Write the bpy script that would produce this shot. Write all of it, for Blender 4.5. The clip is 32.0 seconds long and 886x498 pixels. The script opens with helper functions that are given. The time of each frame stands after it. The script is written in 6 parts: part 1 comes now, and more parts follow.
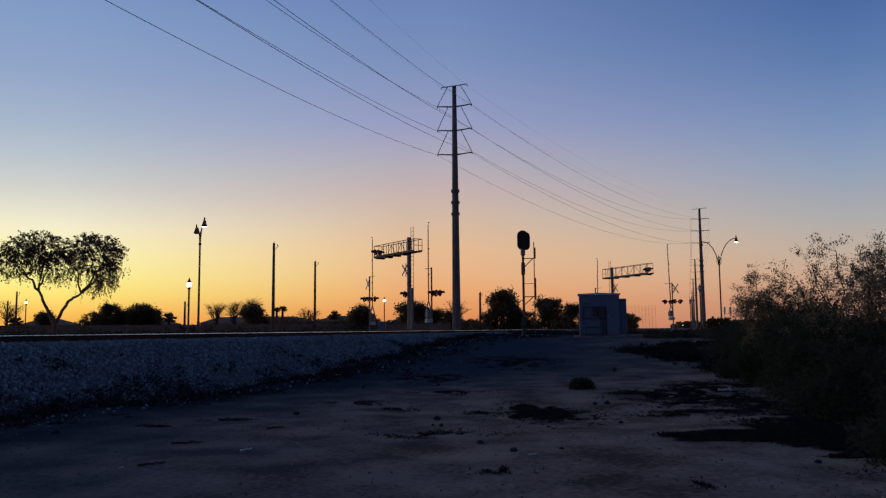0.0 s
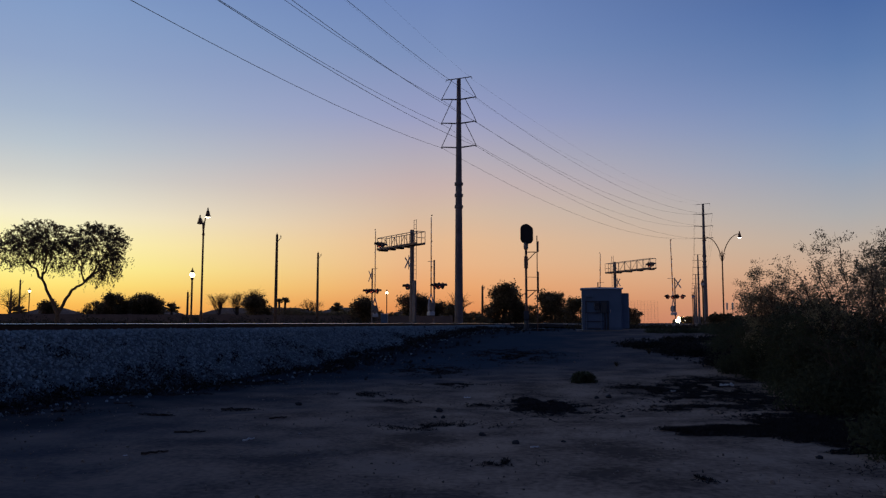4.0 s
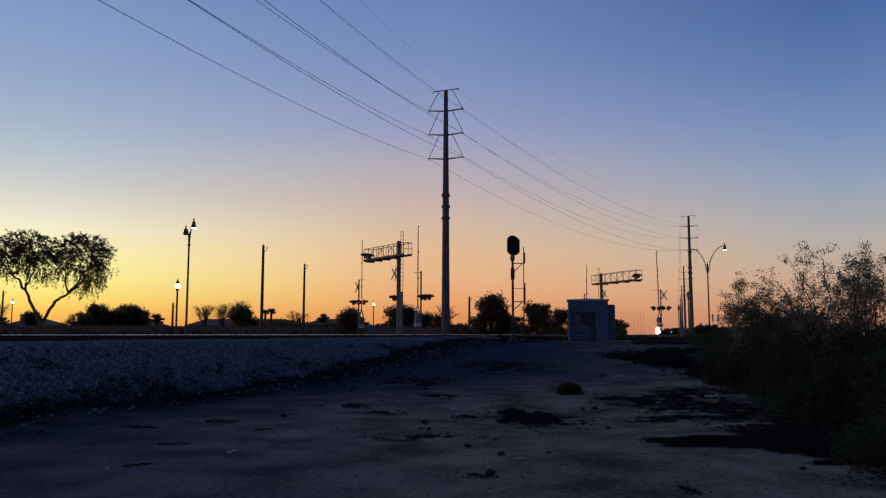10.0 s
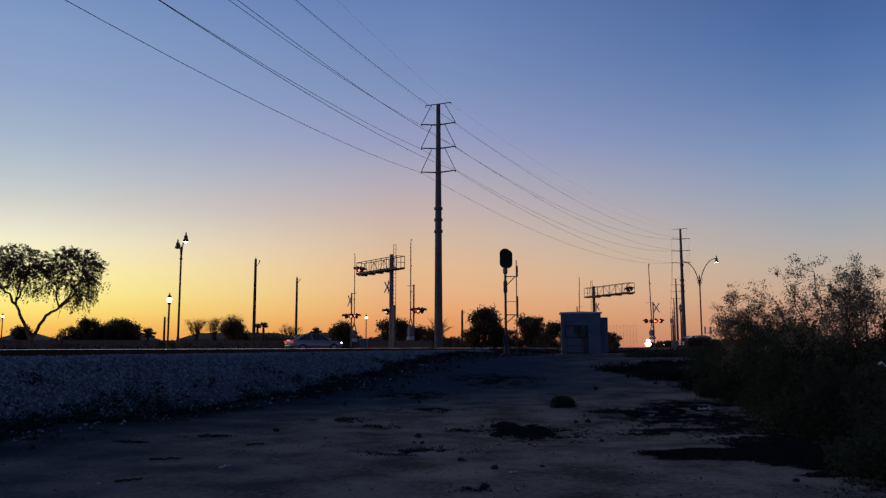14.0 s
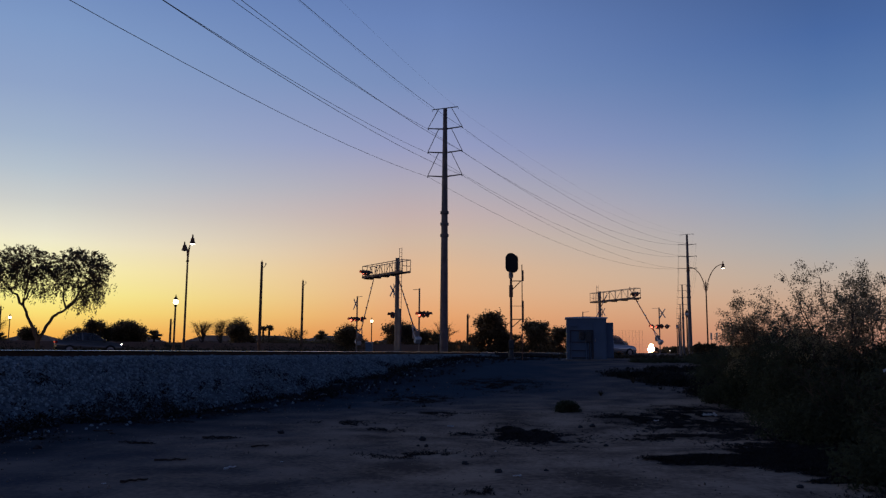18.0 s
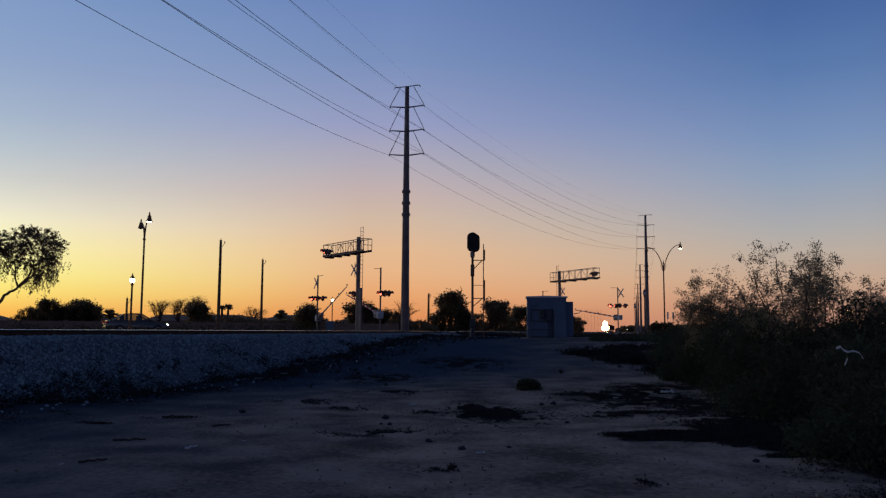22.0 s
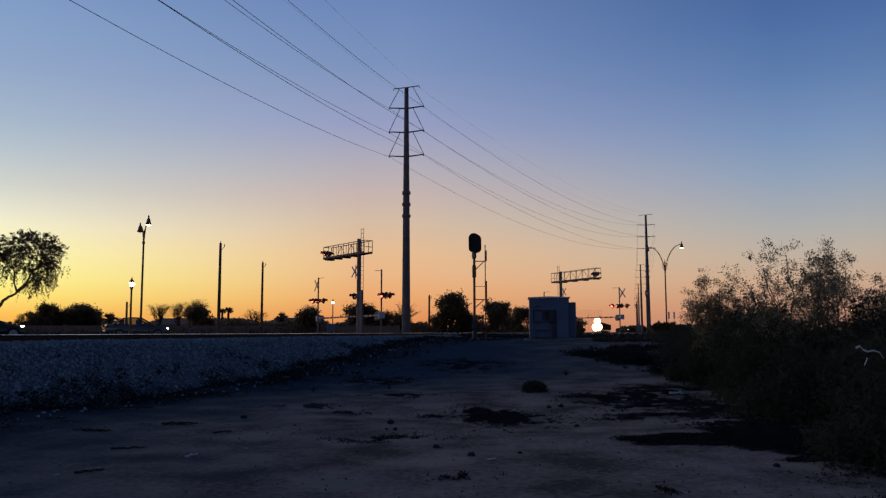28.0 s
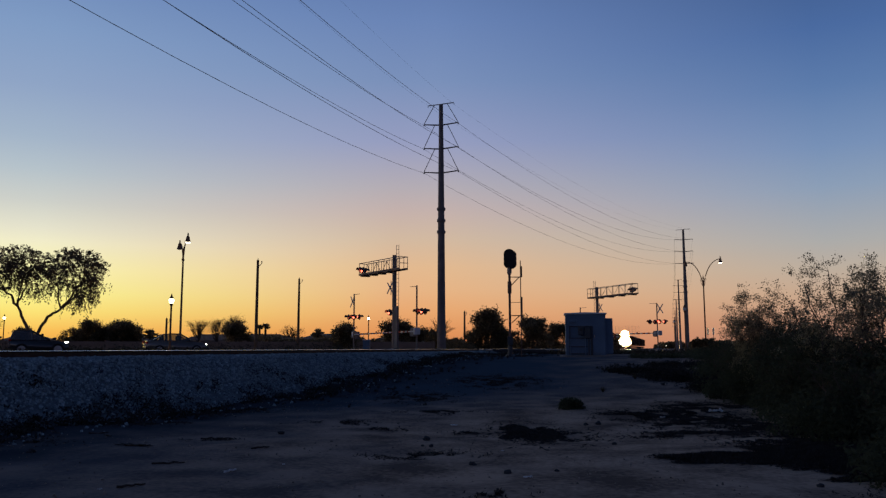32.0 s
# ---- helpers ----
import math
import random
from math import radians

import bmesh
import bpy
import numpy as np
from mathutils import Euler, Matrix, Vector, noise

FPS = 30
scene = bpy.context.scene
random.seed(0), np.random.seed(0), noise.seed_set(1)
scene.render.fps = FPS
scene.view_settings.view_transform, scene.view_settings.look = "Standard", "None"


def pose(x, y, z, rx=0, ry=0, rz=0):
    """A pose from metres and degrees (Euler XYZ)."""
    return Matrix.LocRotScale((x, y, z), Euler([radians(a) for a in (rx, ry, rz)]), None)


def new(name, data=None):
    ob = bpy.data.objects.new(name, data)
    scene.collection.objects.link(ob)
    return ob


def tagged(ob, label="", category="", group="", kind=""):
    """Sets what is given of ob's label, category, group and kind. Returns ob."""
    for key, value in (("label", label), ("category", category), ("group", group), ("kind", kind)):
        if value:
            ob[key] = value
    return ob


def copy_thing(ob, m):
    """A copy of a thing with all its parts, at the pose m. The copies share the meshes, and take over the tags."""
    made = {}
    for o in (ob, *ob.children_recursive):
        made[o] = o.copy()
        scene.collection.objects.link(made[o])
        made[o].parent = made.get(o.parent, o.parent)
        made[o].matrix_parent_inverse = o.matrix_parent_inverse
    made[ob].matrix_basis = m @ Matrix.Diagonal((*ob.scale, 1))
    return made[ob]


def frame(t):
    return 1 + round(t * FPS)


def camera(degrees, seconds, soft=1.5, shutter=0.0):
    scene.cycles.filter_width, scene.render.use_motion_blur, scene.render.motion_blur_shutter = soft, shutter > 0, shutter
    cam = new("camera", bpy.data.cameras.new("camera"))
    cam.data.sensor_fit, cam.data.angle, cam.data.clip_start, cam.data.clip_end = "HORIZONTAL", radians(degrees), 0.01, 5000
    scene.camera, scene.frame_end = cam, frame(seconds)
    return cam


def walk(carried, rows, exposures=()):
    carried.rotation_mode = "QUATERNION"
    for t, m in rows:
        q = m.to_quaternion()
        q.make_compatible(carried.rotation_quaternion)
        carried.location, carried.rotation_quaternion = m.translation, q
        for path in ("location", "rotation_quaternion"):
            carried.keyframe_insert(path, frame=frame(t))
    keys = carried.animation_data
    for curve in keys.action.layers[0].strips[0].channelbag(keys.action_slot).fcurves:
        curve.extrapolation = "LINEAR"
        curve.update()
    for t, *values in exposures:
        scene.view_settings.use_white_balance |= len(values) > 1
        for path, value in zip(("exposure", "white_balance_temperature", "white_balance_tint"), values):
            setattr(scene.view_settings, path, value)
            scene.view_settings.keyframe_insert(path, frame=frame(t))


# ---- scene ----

# ======== camera ========
cam = camera(58.0, 32.0, soft=1.3)
EYE = 1.5
TURNS = (
    (0, 0.01, 5.78, 0.51, 0.004, 0.025, 0.014), (0.5, 0.05, 5.73, 0.53, 0.004, 0.031, 0.012), (1, 0.11, 5.77, 0.59, 0.004, 0.024, 0.012), (1.5, 0.22, 5.85, 0.55, 0.001, 0.020, 0.011),
    (2, 0.28, 5.86, 0.51, 0.003, 0.013, 0.013), (2.5, 0.35, 5.74, 0.34, -0.006, 0.010, 0.013), (3, 0.28, 5.47, 0.19, -0.008, 0.009, 0.008), (3.5, 0.21, 5.31, 0.05, -0.011, 0.014, 0.008),
    (5.5, -0.03, 5.23, -0.39, -0.010, 0.026, 0.001), (6, -0.07, 5.21, -0.47, -0.016, 0.032, -0.001), (6.5, -0.04, 5.37, -0.51, -0.015, 0.030, -0.001), (7, -0.07, 5.58, -0.48, -0.014, 0.021, -0.003),
    (7.5, -0.15, 5.80, -0.41, -0.005, 0.024, 0.000), (8, -0.25, 5.87, -0.24, -0.011, 0.016, 0.006), (8.5, -0.33, 5.81, -0.08, -0.003, 0.018, 0.003), (9, -0.45, 5.85, -0.01, -0.006, 0.009, -0.002),
    (9.5, -0.62, 5.87, -0.01, 0.000, 0.015, -0.003), (10, -0.78, 6.08, -0.09, 0.006, 0.010, 0.003), (10.5, -0.95, 6.08, -0.10, 0.001, 0.032, -0.001), (11, -0.95, 6.23, -0.06, -0.002, 0.023, 0.003),
    (11.5, -0.95, 6.21, -0.02, 0.001, 0.008, 0.006), (12, -1.06, 6.24, 0.03, 0.003, 0.012, 0.001), (12.5, -1.20, 6.19, 0.06, 0.006, 0.014, 0.005), (13, -1.40, 6.24, 0.05, 0.005, 0.015, 0.002),
    (13.5, -1.42, 6.60, 0.11, 0.009, 0.001, 0.002), (14, -1.29, 7.03, 0.09, 0.001, -0.008, 0.002), (14.5, -1.44, 7.64, -0.01, 0.002, -0.019, -0.001), (16.5, -1.32, 7.34, -0.62, -0.001, -0.041, -0.009),
    (17, -1.16, 7.34, -0.49, 0.006, -0.039, -0.015), (17.5, -1.15, 7.32, -0.38, 0.006, -0.041, -0.007), (18, -0.91, 7.32, -0.35, 0.009, -0.038, -0.007), (18.5, -0.98, 7.19, -0.30, -0.014, -0.042, -0.015),
    (19, -1.24, 7.29, -0.10, -0.005, -0.052, -0.009), (19.5, -1.70, 7.15, 0.15, 0.008, -0.041, -0.013), (20, -2.45, 7.38, 0.39, 0.011, -0.030, -0.009), (20.5, -2.81, 7.01, 0.50, 0.017, -0.030, -0.012),
    (21, -2.87, 6.83, 0.31, 0.012, -0.032, -0.007), (21.5, -3.03, 6.20, -0.02, 0.007, -0.042, -0.011), (22, -3.72, 5.86, -0.28, -0.036, -0.005, -0.018), (22.5, -4.87, 5.72, -0.30, -0.090, 0.038, 0.004),
    (23, -4.64, 6.35, -0.21, -0.094, 0.117, 0.003), (23.5, -4.43, 7.07, -0.09, -0.055, 0.258, -0.000), (24, -4.11, 7.03, -0.04, -0.077, 0.306, -0.001), (24.5, -4.00, 7.23, -0.14, -0.117, 0.289, -0.003),
    (26.5, -3.74, 7.27, -0.03, -0.101, 0.275, -0.005), (27, -4.15, 6.66, 0.16, -0.094, 0.301, -0.001), (27.5, -3.63, 6.42, 0.15, -0.098, 0.303, -0.006), (28, -3.69, 5.97, 0.17, -0.104, 0.319, -0.008),
    (28.5, -2.84, 6.41, 0.09, -0.106, 0.282, -0.001), (29, -2.30, 6.18, 0.08, -0.112, 0.290, -0.009), (29.5, -1.56, 6.44, 0.02, -0.116, 0.307, -0.006), (30, -1.51, 6.71, 0.02, -0.118, 0.312, -0.009),
    (30.5, -1.07, 6.89, 0.04, -0.120, 0.296, -0.010), (31, -0.95, 7.29, 0.16, -0.119, 0.270, -0.005), (31.5, -1.07, 7.27, 0.24, -0.112, 0.285, -0.004), (32, -1.17, 7.11, 0.13, -0.109, 0.286, -0.000))
walk(cam, [(t, pose(dx, dy, EYE + dz, 90 + p, r, y)) for t, y, p, r, dx, dy, dz in TURNS],
     ((0, 0.0, 6520, 10), (10, 0.0, 6500, 10), (14, -0.02, 6480, 10), (16.5, -0.05, 6380, 10), (20, -0.05, 6330, 10), (22, -0.01, 6430, 9), (24, 0.03, 6500, 7), (27, 0.03, 6520, 6.5), (31, 0.0, 6520, 6.5), (32, -0.02, 6520, 6.5)))

# ======== sky: dusk, the sun just under the horizon ahead and to the left ========
SUN_AZ = -0.70   # radians from straight ahead, to the right


def lin(c):
    return tuple(((v / 255 + 0.055) / 1.055) ** 2.4 if v > 10 else v / 255 / 12.92 for v in c) + (1.0,)


world = bpy.data.worlds.new("dusk_sky")
scene.world = world
world.use_nodes = True
wn, wl = world.node_tree.nodes, world.node_tree.links
wn.clear()


def wmath(op, a, b=None):
    n = wn.new("ShaderNodeMath")
    n.operation = op
    for i, v in enumerate((a, b)):
        if v is None:
            continue
        if isinstance(v, (int, float)):
            n.inputs[i].default_value = v
        else:
            wl.new(v, n.inputs[i])
    return n.outputs[0]


def wramp(fac, stops):
    n = wn.new("ShaderNodeValToRGB")
    els = n.color_ramp.elements
    els[0].position, els[0].color = stops[0][0], lin(stops[0][1])
    els[1].position, els[1].color = stops[-1][0], lin(stops[-1][1])
    for p, c in stops[1:-1]:
        els.new(p).color = lin(c)
    wl.new(fac, n.inputs[0])
    return n.outputs[0]


def wmix(fac, a, b):
    n = wn.new("ShaderNodeMix")
    n.data_type = "RGBA"
    wl.new(fac, n.inputs[0])
    wl.new(a, n.inputs[6])
    wl.new(b, n.inputs[7])
    return n.outputs[2]


def wrange(v, lo, hi):
    n = wn.new("ShaderNodeMapRange")
    n.interpolation_type = "LINEAR"
    wl.new(v, n.inputs[0])
    n.inputs[1].default_value, n.inputs[2].default_value = lo, hi
    return n.outputs[0]


coord = wn.new("ShaderNodeTexCoord")
sep = wn.new("ShaderNodeSeparateXYZ")
wl.new(coord.outputs["Generated"], sep.inputs[0])
sx, sy, sz = sep.outputs
azim = wmath("ARCTAN2", sx, sy)
off = wmath("ABSOLUTE", wmath("SUBTRACT", azim, SUN_AZ))
SKY_SUN = ((0.0, (240, 158, 66)), (0.02, (253, 191, 88)), (0.042, (255, 228, 120)), (0.062, (255, 244, 148)), (0.09, (255, 246, 178)), (0.12, (245, 238, 204)),
           (0.135, (233, 228, 207)), (0.165, (208, 209, 204)), (0.20, (184, 195, 205)), (0.235, (165, 181, 203)), (0.29, (145, 165, 200)), (0.35, (130, 156, 198)),
           (0.42, (108, 136, 186)), (0.6, (56, 82, 128)), (1.0, (22, 36, 62)))
SKY_MID = ((0.0, (218, 132, 82)), (0.02, (228, 148, 91)), (0.045, (235, 168, 113)), (0.073, (233, 181, 135)), (0.101, (229, 186, 146)), (0.136, (213, 186, 163)),
           (0.17, (199, 178, 174)), (0.20, (182, 173, 182)), (0.253, (152, 158, 194)), (0.325, (124, 145, 188)), (0.392, (108, 133, 184)), (0.46, (90, 116, 168)), (0.6, (52, 76, 120)), (1.0, (22, 36, 62)))
SKY_SIDE = ((0.0, (187, 133, 116)), (0.03, (198, 150, 126)), (0.06, (201, 168, 144)), (0.09, (190, 174, 160)), (0.12, (174, 172, 172)), (0.18, (142, 159, 185)),
            (0.225, (121, 145, 185)), (0.29, (94, 124, 173)), (0.35, (76, 107, 162)), (0.45, (58, 82, 130)), (0.6, (42, 62, 104)), (1.0, (22, 36, 62)))
SKY_BACK = ((0.0, (62, 62, 82)), (0.06, (80, 78, 98)), (0.14, (88, 86, 114)), (0.25, (74, 82, 118)), (0.5, (46, 61, 98)), (1.0, (22, 36, 62)))
up = wmath("MAXIMUM", sz, 0.0)
c1 = wmix(wrange(off, 0.25, 0.66), wramp(up, SKY_SUN), wramp(up, SKY_MID))
c2 = wmix(wrange(off, 0.71, 1.17), c1, wramp(up, SKY_SIDE))
c3 = wmix(wrange(off, 1.25, 2.2), c2, wramp(up, SKY_BACK))
bgd = wn.new("ShaderNodeBackground")
wl.new(c3, bgd.inputs[0])
bgd.inputs[1].default_value = 1.0
wout = wn.new("ShaderNodeOutputWorld")
wl.new(bgd.outputs[0], wout.inputs[0])

# ======== materials ========
MATS = {}


def mat(name, col, rough=0.8, metal=0.0, var=0.25, scale=4.0, fine=40.0, bump=0.2, depth=0.02, col2=None, spec=0.3, emit=None, power=0.0, island=False, spread=0.5, through_light=0.0, coat=0.0, lo=0.45, hi=0.98):
    """A procedural surface: base colour varied at two scales, fine relief."""
    if name in MATS:
        return MATS[name]
    m = bpy.data.materials.new(name)
    MATS[name] = m
    m.use_nodes = True
    nt = m.node_tree
    b = nt.nodes["Principled BSDF"]
    b.inputs["Roughness"].default_value = rough
    b.inputs["Metallic"].default_value = metal
    b.inputs["Specular IOR Level"].default_value = spec
    b.inputs["Coat Weight"].default_value = coat
    tc = nt.nodes.new("ShaderNodeTexCoord")
    n1 = nt.nodes.new("ShaderNodeTexNoise")
    n1.inputs["Scale"].default_value, n1.inputs["Detail"].default_value = scale, 5
    n2 = nt.nodes.new("ShaderNodeTexNoise")
    n2.inputs["Scale"].default_value, n2.inputs["Detail"].default_value = fine, 3
    for n in (n1, n2):
        nt.links.new(tc.outputs["Object"], n.inputs["Vector"])
    add = nt.nodes.new("ShaderNodeMath")
    add.operation = "MULTIPLY_ADD"
    nt.links.new(n2.outputs[0], add.inputs[0])
    add.inputs[1].default_value = 0.45
    nt.links.new(n1.outputs[0], add.inputs[2])
    ramp = nt.nodes.new("ShaderNodeValToRGB")
    other = col2 or tuple(c * (1 - var) for c in col)
    ramp.color_ramp.elements[0].position, ramp.color_ramp.elements[0].color = lo, (*other, 1)
    ramp.color_ramp.elements[1].position, ramp.color_ramp.elements[1].color = hi, (*(min(1, c * (1 + var * 0.5)) for c in col), 1)
    nt.links.new(add.outputs[0], ramp.inputs[0])
    out = ramp.outputs[0]
    if island:
        geo = nt.nodes.new("ShaderNodeNewGeometry")
        hsv = nt.nodes.new("ShaderNodeHueSaturation")
        mr = nt.nodes.new("ShaderNodeMapRange")
        mr.inputs[3].default_value, mr.inputs[4].default_value = 1 - spread, 1 + spread
        nt.links.new(geo.outputs["Random Per Island"], mr.inputs[0])
        nt.links.new(mr.outputs[0], hsv.inputs["Value"])
        nt.links.new(out, hsv.inputs["Color"])
        out = hsv.outputs[0]
    nt.links.new(out, b.inputs["Base Color"])
    if bump:
        bp = nt.nodes.new("ShaderNodeBump")
        bp.inputs["Strength"].default_value, bp.inputs["Distance"].default_value = bump, depth
        nt.links.new(add.outputs[0], bp.inputs["Height"])
        nt.links.new(bp.outputs[0], b.inputs["Normal"])
    if through_light:
        tl = nt.nodes.new("ShaderNodeBsdfTranslucent")
        nt.links.new(out, tl.inputs["Color"])
        mx = nt.nodes.new("ShaderNodeMixShader")
        mx.inputs[0].default_value = through_light
        nt.links.new(b.outputs[0], mx.inputs[1])
        nt.links.new(tl.outputs[0], mx.inputs[2])
        nt.links.new(mx.outputs[0], nt.nodes["Material Output"].inputs["Surface"])
    if emit:
        b.inputs["Emission Color"].default_value = (*emit, 1)
        b.inputs["Emission Strength"].default_value = power
    return m


DIRT = mat("desert_dirt", (0.43, 0.31, 0.23), 0.95, var=0.4, scale=0.8, fine=14.0, bump=0.5, depth=0.05, spec=0.0, col2=(0.17, 0.125, 0.10), lo=0.56, hi=0.86)


def soil_blend(m):
    """Mixes the brown dirt to dark blue-grey by position: towards the embankment, far off and close by, in ragged
    drifts.
    """
    nt = m.node_tree
    b = nt.nodes["Principled BSDF"]
    old = b.inputs["Base Color"].links[0].from_socket
    tc = nt.nodes.new("ShaderNodeTexCoord")
    dot = nt.nodes.new("ShaderNodeVectorMath")
    dot.operation = "DOT_PRODUCT"
    nt.links.new(tc.outputs["Object"], dot.inputs[0])
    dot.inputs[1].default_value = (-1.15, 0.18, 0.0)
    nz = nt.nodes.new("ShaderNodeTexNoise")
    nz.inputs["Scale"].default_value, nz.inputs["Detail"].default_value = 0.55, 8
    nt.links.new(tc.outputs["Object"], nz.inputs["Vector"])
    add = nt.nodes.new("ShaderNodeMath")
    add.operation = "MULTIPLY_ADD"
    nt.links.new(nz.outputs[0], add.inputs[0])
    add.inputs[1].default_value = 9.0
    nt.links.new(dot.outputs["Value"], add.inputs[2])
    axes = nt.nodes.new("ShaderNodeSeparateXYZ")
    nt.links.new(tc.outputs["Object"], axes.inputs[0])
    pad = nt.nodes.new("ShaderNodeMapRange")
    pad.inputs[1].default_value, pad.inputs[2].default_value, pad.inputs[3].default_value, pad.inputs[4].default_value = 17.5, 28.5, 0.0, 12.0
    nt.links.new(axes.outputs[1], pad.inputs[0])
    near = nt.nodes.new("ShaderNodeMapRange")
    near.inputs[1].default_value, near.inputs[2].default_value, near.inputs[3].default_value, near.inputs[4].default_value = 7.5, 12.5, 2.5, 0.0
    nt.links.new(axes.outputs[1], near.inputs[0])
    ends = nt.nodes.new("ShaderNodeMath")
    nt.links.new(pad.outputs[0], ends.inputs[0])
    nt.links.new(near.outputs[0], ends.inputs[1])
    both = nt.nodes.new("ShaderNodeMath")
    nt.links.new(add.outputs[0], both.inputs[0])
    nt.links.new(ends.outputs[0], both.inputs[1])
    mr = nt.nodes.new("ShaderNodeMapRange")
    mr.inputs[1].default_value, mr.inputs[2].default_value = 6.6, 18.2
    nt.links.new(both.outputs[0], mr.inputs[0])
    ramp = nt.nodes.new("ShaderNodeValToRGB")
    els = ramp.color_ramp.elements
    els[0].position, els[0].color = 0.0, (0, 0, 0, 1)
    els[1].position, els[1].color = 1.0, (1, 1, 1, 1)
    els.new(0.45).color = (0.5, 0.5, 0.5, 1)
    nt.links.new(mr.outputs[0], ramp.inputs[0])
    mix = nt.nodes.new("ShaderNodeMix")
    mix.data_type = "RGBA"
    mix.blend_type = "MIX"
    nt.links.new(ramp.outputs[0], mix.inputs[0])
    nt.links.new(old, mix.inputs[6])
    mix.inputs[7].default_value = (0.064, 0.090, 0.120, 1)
    # a darker blue-grey in a ragged belt along the embankment's foot
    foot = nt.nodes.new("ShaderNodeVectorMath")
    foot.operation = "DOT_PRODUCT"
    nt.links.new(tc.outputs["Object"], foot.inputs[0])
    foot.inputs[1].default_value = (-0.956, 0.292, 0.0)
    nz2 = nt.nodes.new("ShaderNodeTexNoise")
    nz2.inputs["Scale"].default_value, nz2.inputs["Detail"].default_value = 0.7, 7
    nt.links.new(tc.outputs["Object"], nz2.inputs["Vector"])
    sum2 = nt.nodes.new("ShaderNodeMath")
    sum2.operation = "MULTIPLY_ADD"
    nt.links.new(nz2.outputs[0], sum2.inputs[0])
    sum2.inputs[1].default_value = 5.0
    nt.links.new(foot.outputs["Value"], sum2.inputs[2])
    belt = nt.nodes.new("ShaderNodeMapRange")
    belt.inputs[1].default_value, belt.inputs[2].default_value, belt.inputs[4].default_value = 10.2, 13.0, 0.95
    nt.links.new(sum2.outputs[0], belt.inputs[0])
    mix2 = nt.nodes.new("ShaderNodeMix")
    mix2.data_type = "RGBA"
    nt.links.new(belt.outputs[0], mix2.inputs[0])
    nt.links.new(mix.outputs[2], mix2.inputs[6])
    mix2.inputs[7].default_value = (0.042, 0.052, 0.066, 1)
    nt.links.new(mix2.outputs[2], b.inputs["Base Color"])


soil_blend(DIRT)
BALLAST = mat("ballast_bed", (0.125, 0.165, 0.19), 0.95, var=0.5, scale=3.0, fine=22.0, bump=0.9, depth=0.06, spec=0.1)
STONE = mat("ballast_stone", (0.285, 0.375, 0.41), 0.9, var=0.4, scale=6.0, fine=30.0, bump=0.3, spec=0.15, island=True, spread=0.32)
PEBBLE = mat("pebble_stone", (0.28, 0.23, 0.19), 0.9, var=0.4, scale=9.0, fine=30.0, bump=0.3, spec=0.15, island=True)
ROCK = mat("dark_rock", (0.055, 0.055, 0.06), 0.9, var=0.4, scale=9.0, fine=30.0, bump=0.3, spec=0.15)
ASPHALT = mat("asphalt", (0.055, 0.055, 0.057), 0.85, var=0.3, scale=0.6, fine=60.0, bump=0.2, spec=0.3)
PANEL = mat("crossing_concrete", (0.30, 0.29, 0.27), 0.8, var=0.3, scale=1.5, fine=30.0)
KERB = mat("kerb_concrete", (0.24, 0.23, 0.215), 0.85, var=0.3, scale=2.0, fine=30.0)
PAINT_W = mat("road_paint", (0.7, 0.7, 0.66), 0.7, var=0.3, scale=3.0, fine=30.0)
RAIL_SIDE = mat("rail_rust", (0.085, 0.05, 0.035), 0.8, 0.3, var=0.4, scale=5.0, fine=40.0)
RAIL_TOP = mat("rail_polished_steel", (0.80, 0.78, 0.75), 0.12, 1.0, var=0.12, scale=2.0, fine=30.0, bump=0.05)
TIE = mat("tie_wood", (0.07, 0.05, 0.04), 0.9, var=0.5, scale=3.0, fine=30.0, bump=0.5)
STEEL = mat("galvanised_steel", (0.36, 0.315, 0.28), 0.6, 0.35, var=0.25, scale=3.0, fine=40.0)
POLE_STEEL = mat("weathered_pole_steel", (0.25, 0.215, 0.205), 0.7, 0.35, var=0.35, scale=1.5, fine=25.0)
ALU = mat("weathered_mast", (0.36, 0.28, 0.225), 0.65, 0.25, var=0.2, scale=3.0, fine=40.0)
LAMP_BODY = mat("weathered_lamp_housing", (0.20, 0.135, 0.115), 0.6, 0.2, var=0.3, scale=4.0, fine=40.0)
MACHINE = mat("pale_machine_paint", (0.33, 0.28, 0.25), 0.55, 0.1, var=0.2, scale=3.0, fine=30.0)
SIGNAL_STEEL = mat("rusty_signal_steel", (0.28, 0.165, 0.115), 0.7, 0.3, var=0.35, scale=1.5, fine=25.0)
BLACK = mat("black_painted_metal", (0.035, 0.031, 0.03), 0.6, 0.1, var=0.3, scale=4.0, fine=40.0)
BROWN = mat("bronze_lamp_paint", (0.27, 0.14, 0.075), 0.6, 0.2, var=0.3, scale=4.0, fine=40.0)
WOOD = mat("pole_wood", (0.24, 0.145, 0.085), 0.9, var=0.4, scale=3.0, fine=18.0, bump=0.5)
CABLE = mat("cable_aluminium", (0.07, 0.07, 0.08), 0.7, 0.2, var=0.2)
SHED_PAINT = mat("shed_aluminium_paint", (0.13, 0.20, 0.29), 0.55, 0.3, var=0.2, scale=1.2, fine=30.0)
SHED_DARK = mat("shed_dark_fittings", (0.07, 0.08, 0.09), 0.6, 0.3, var=0.2)
BOARD = mat("crossbuck_board_white", (0.86, 0.84, 0.80), 0.5, var=0.1, scale=4.0, through_light=0.88)
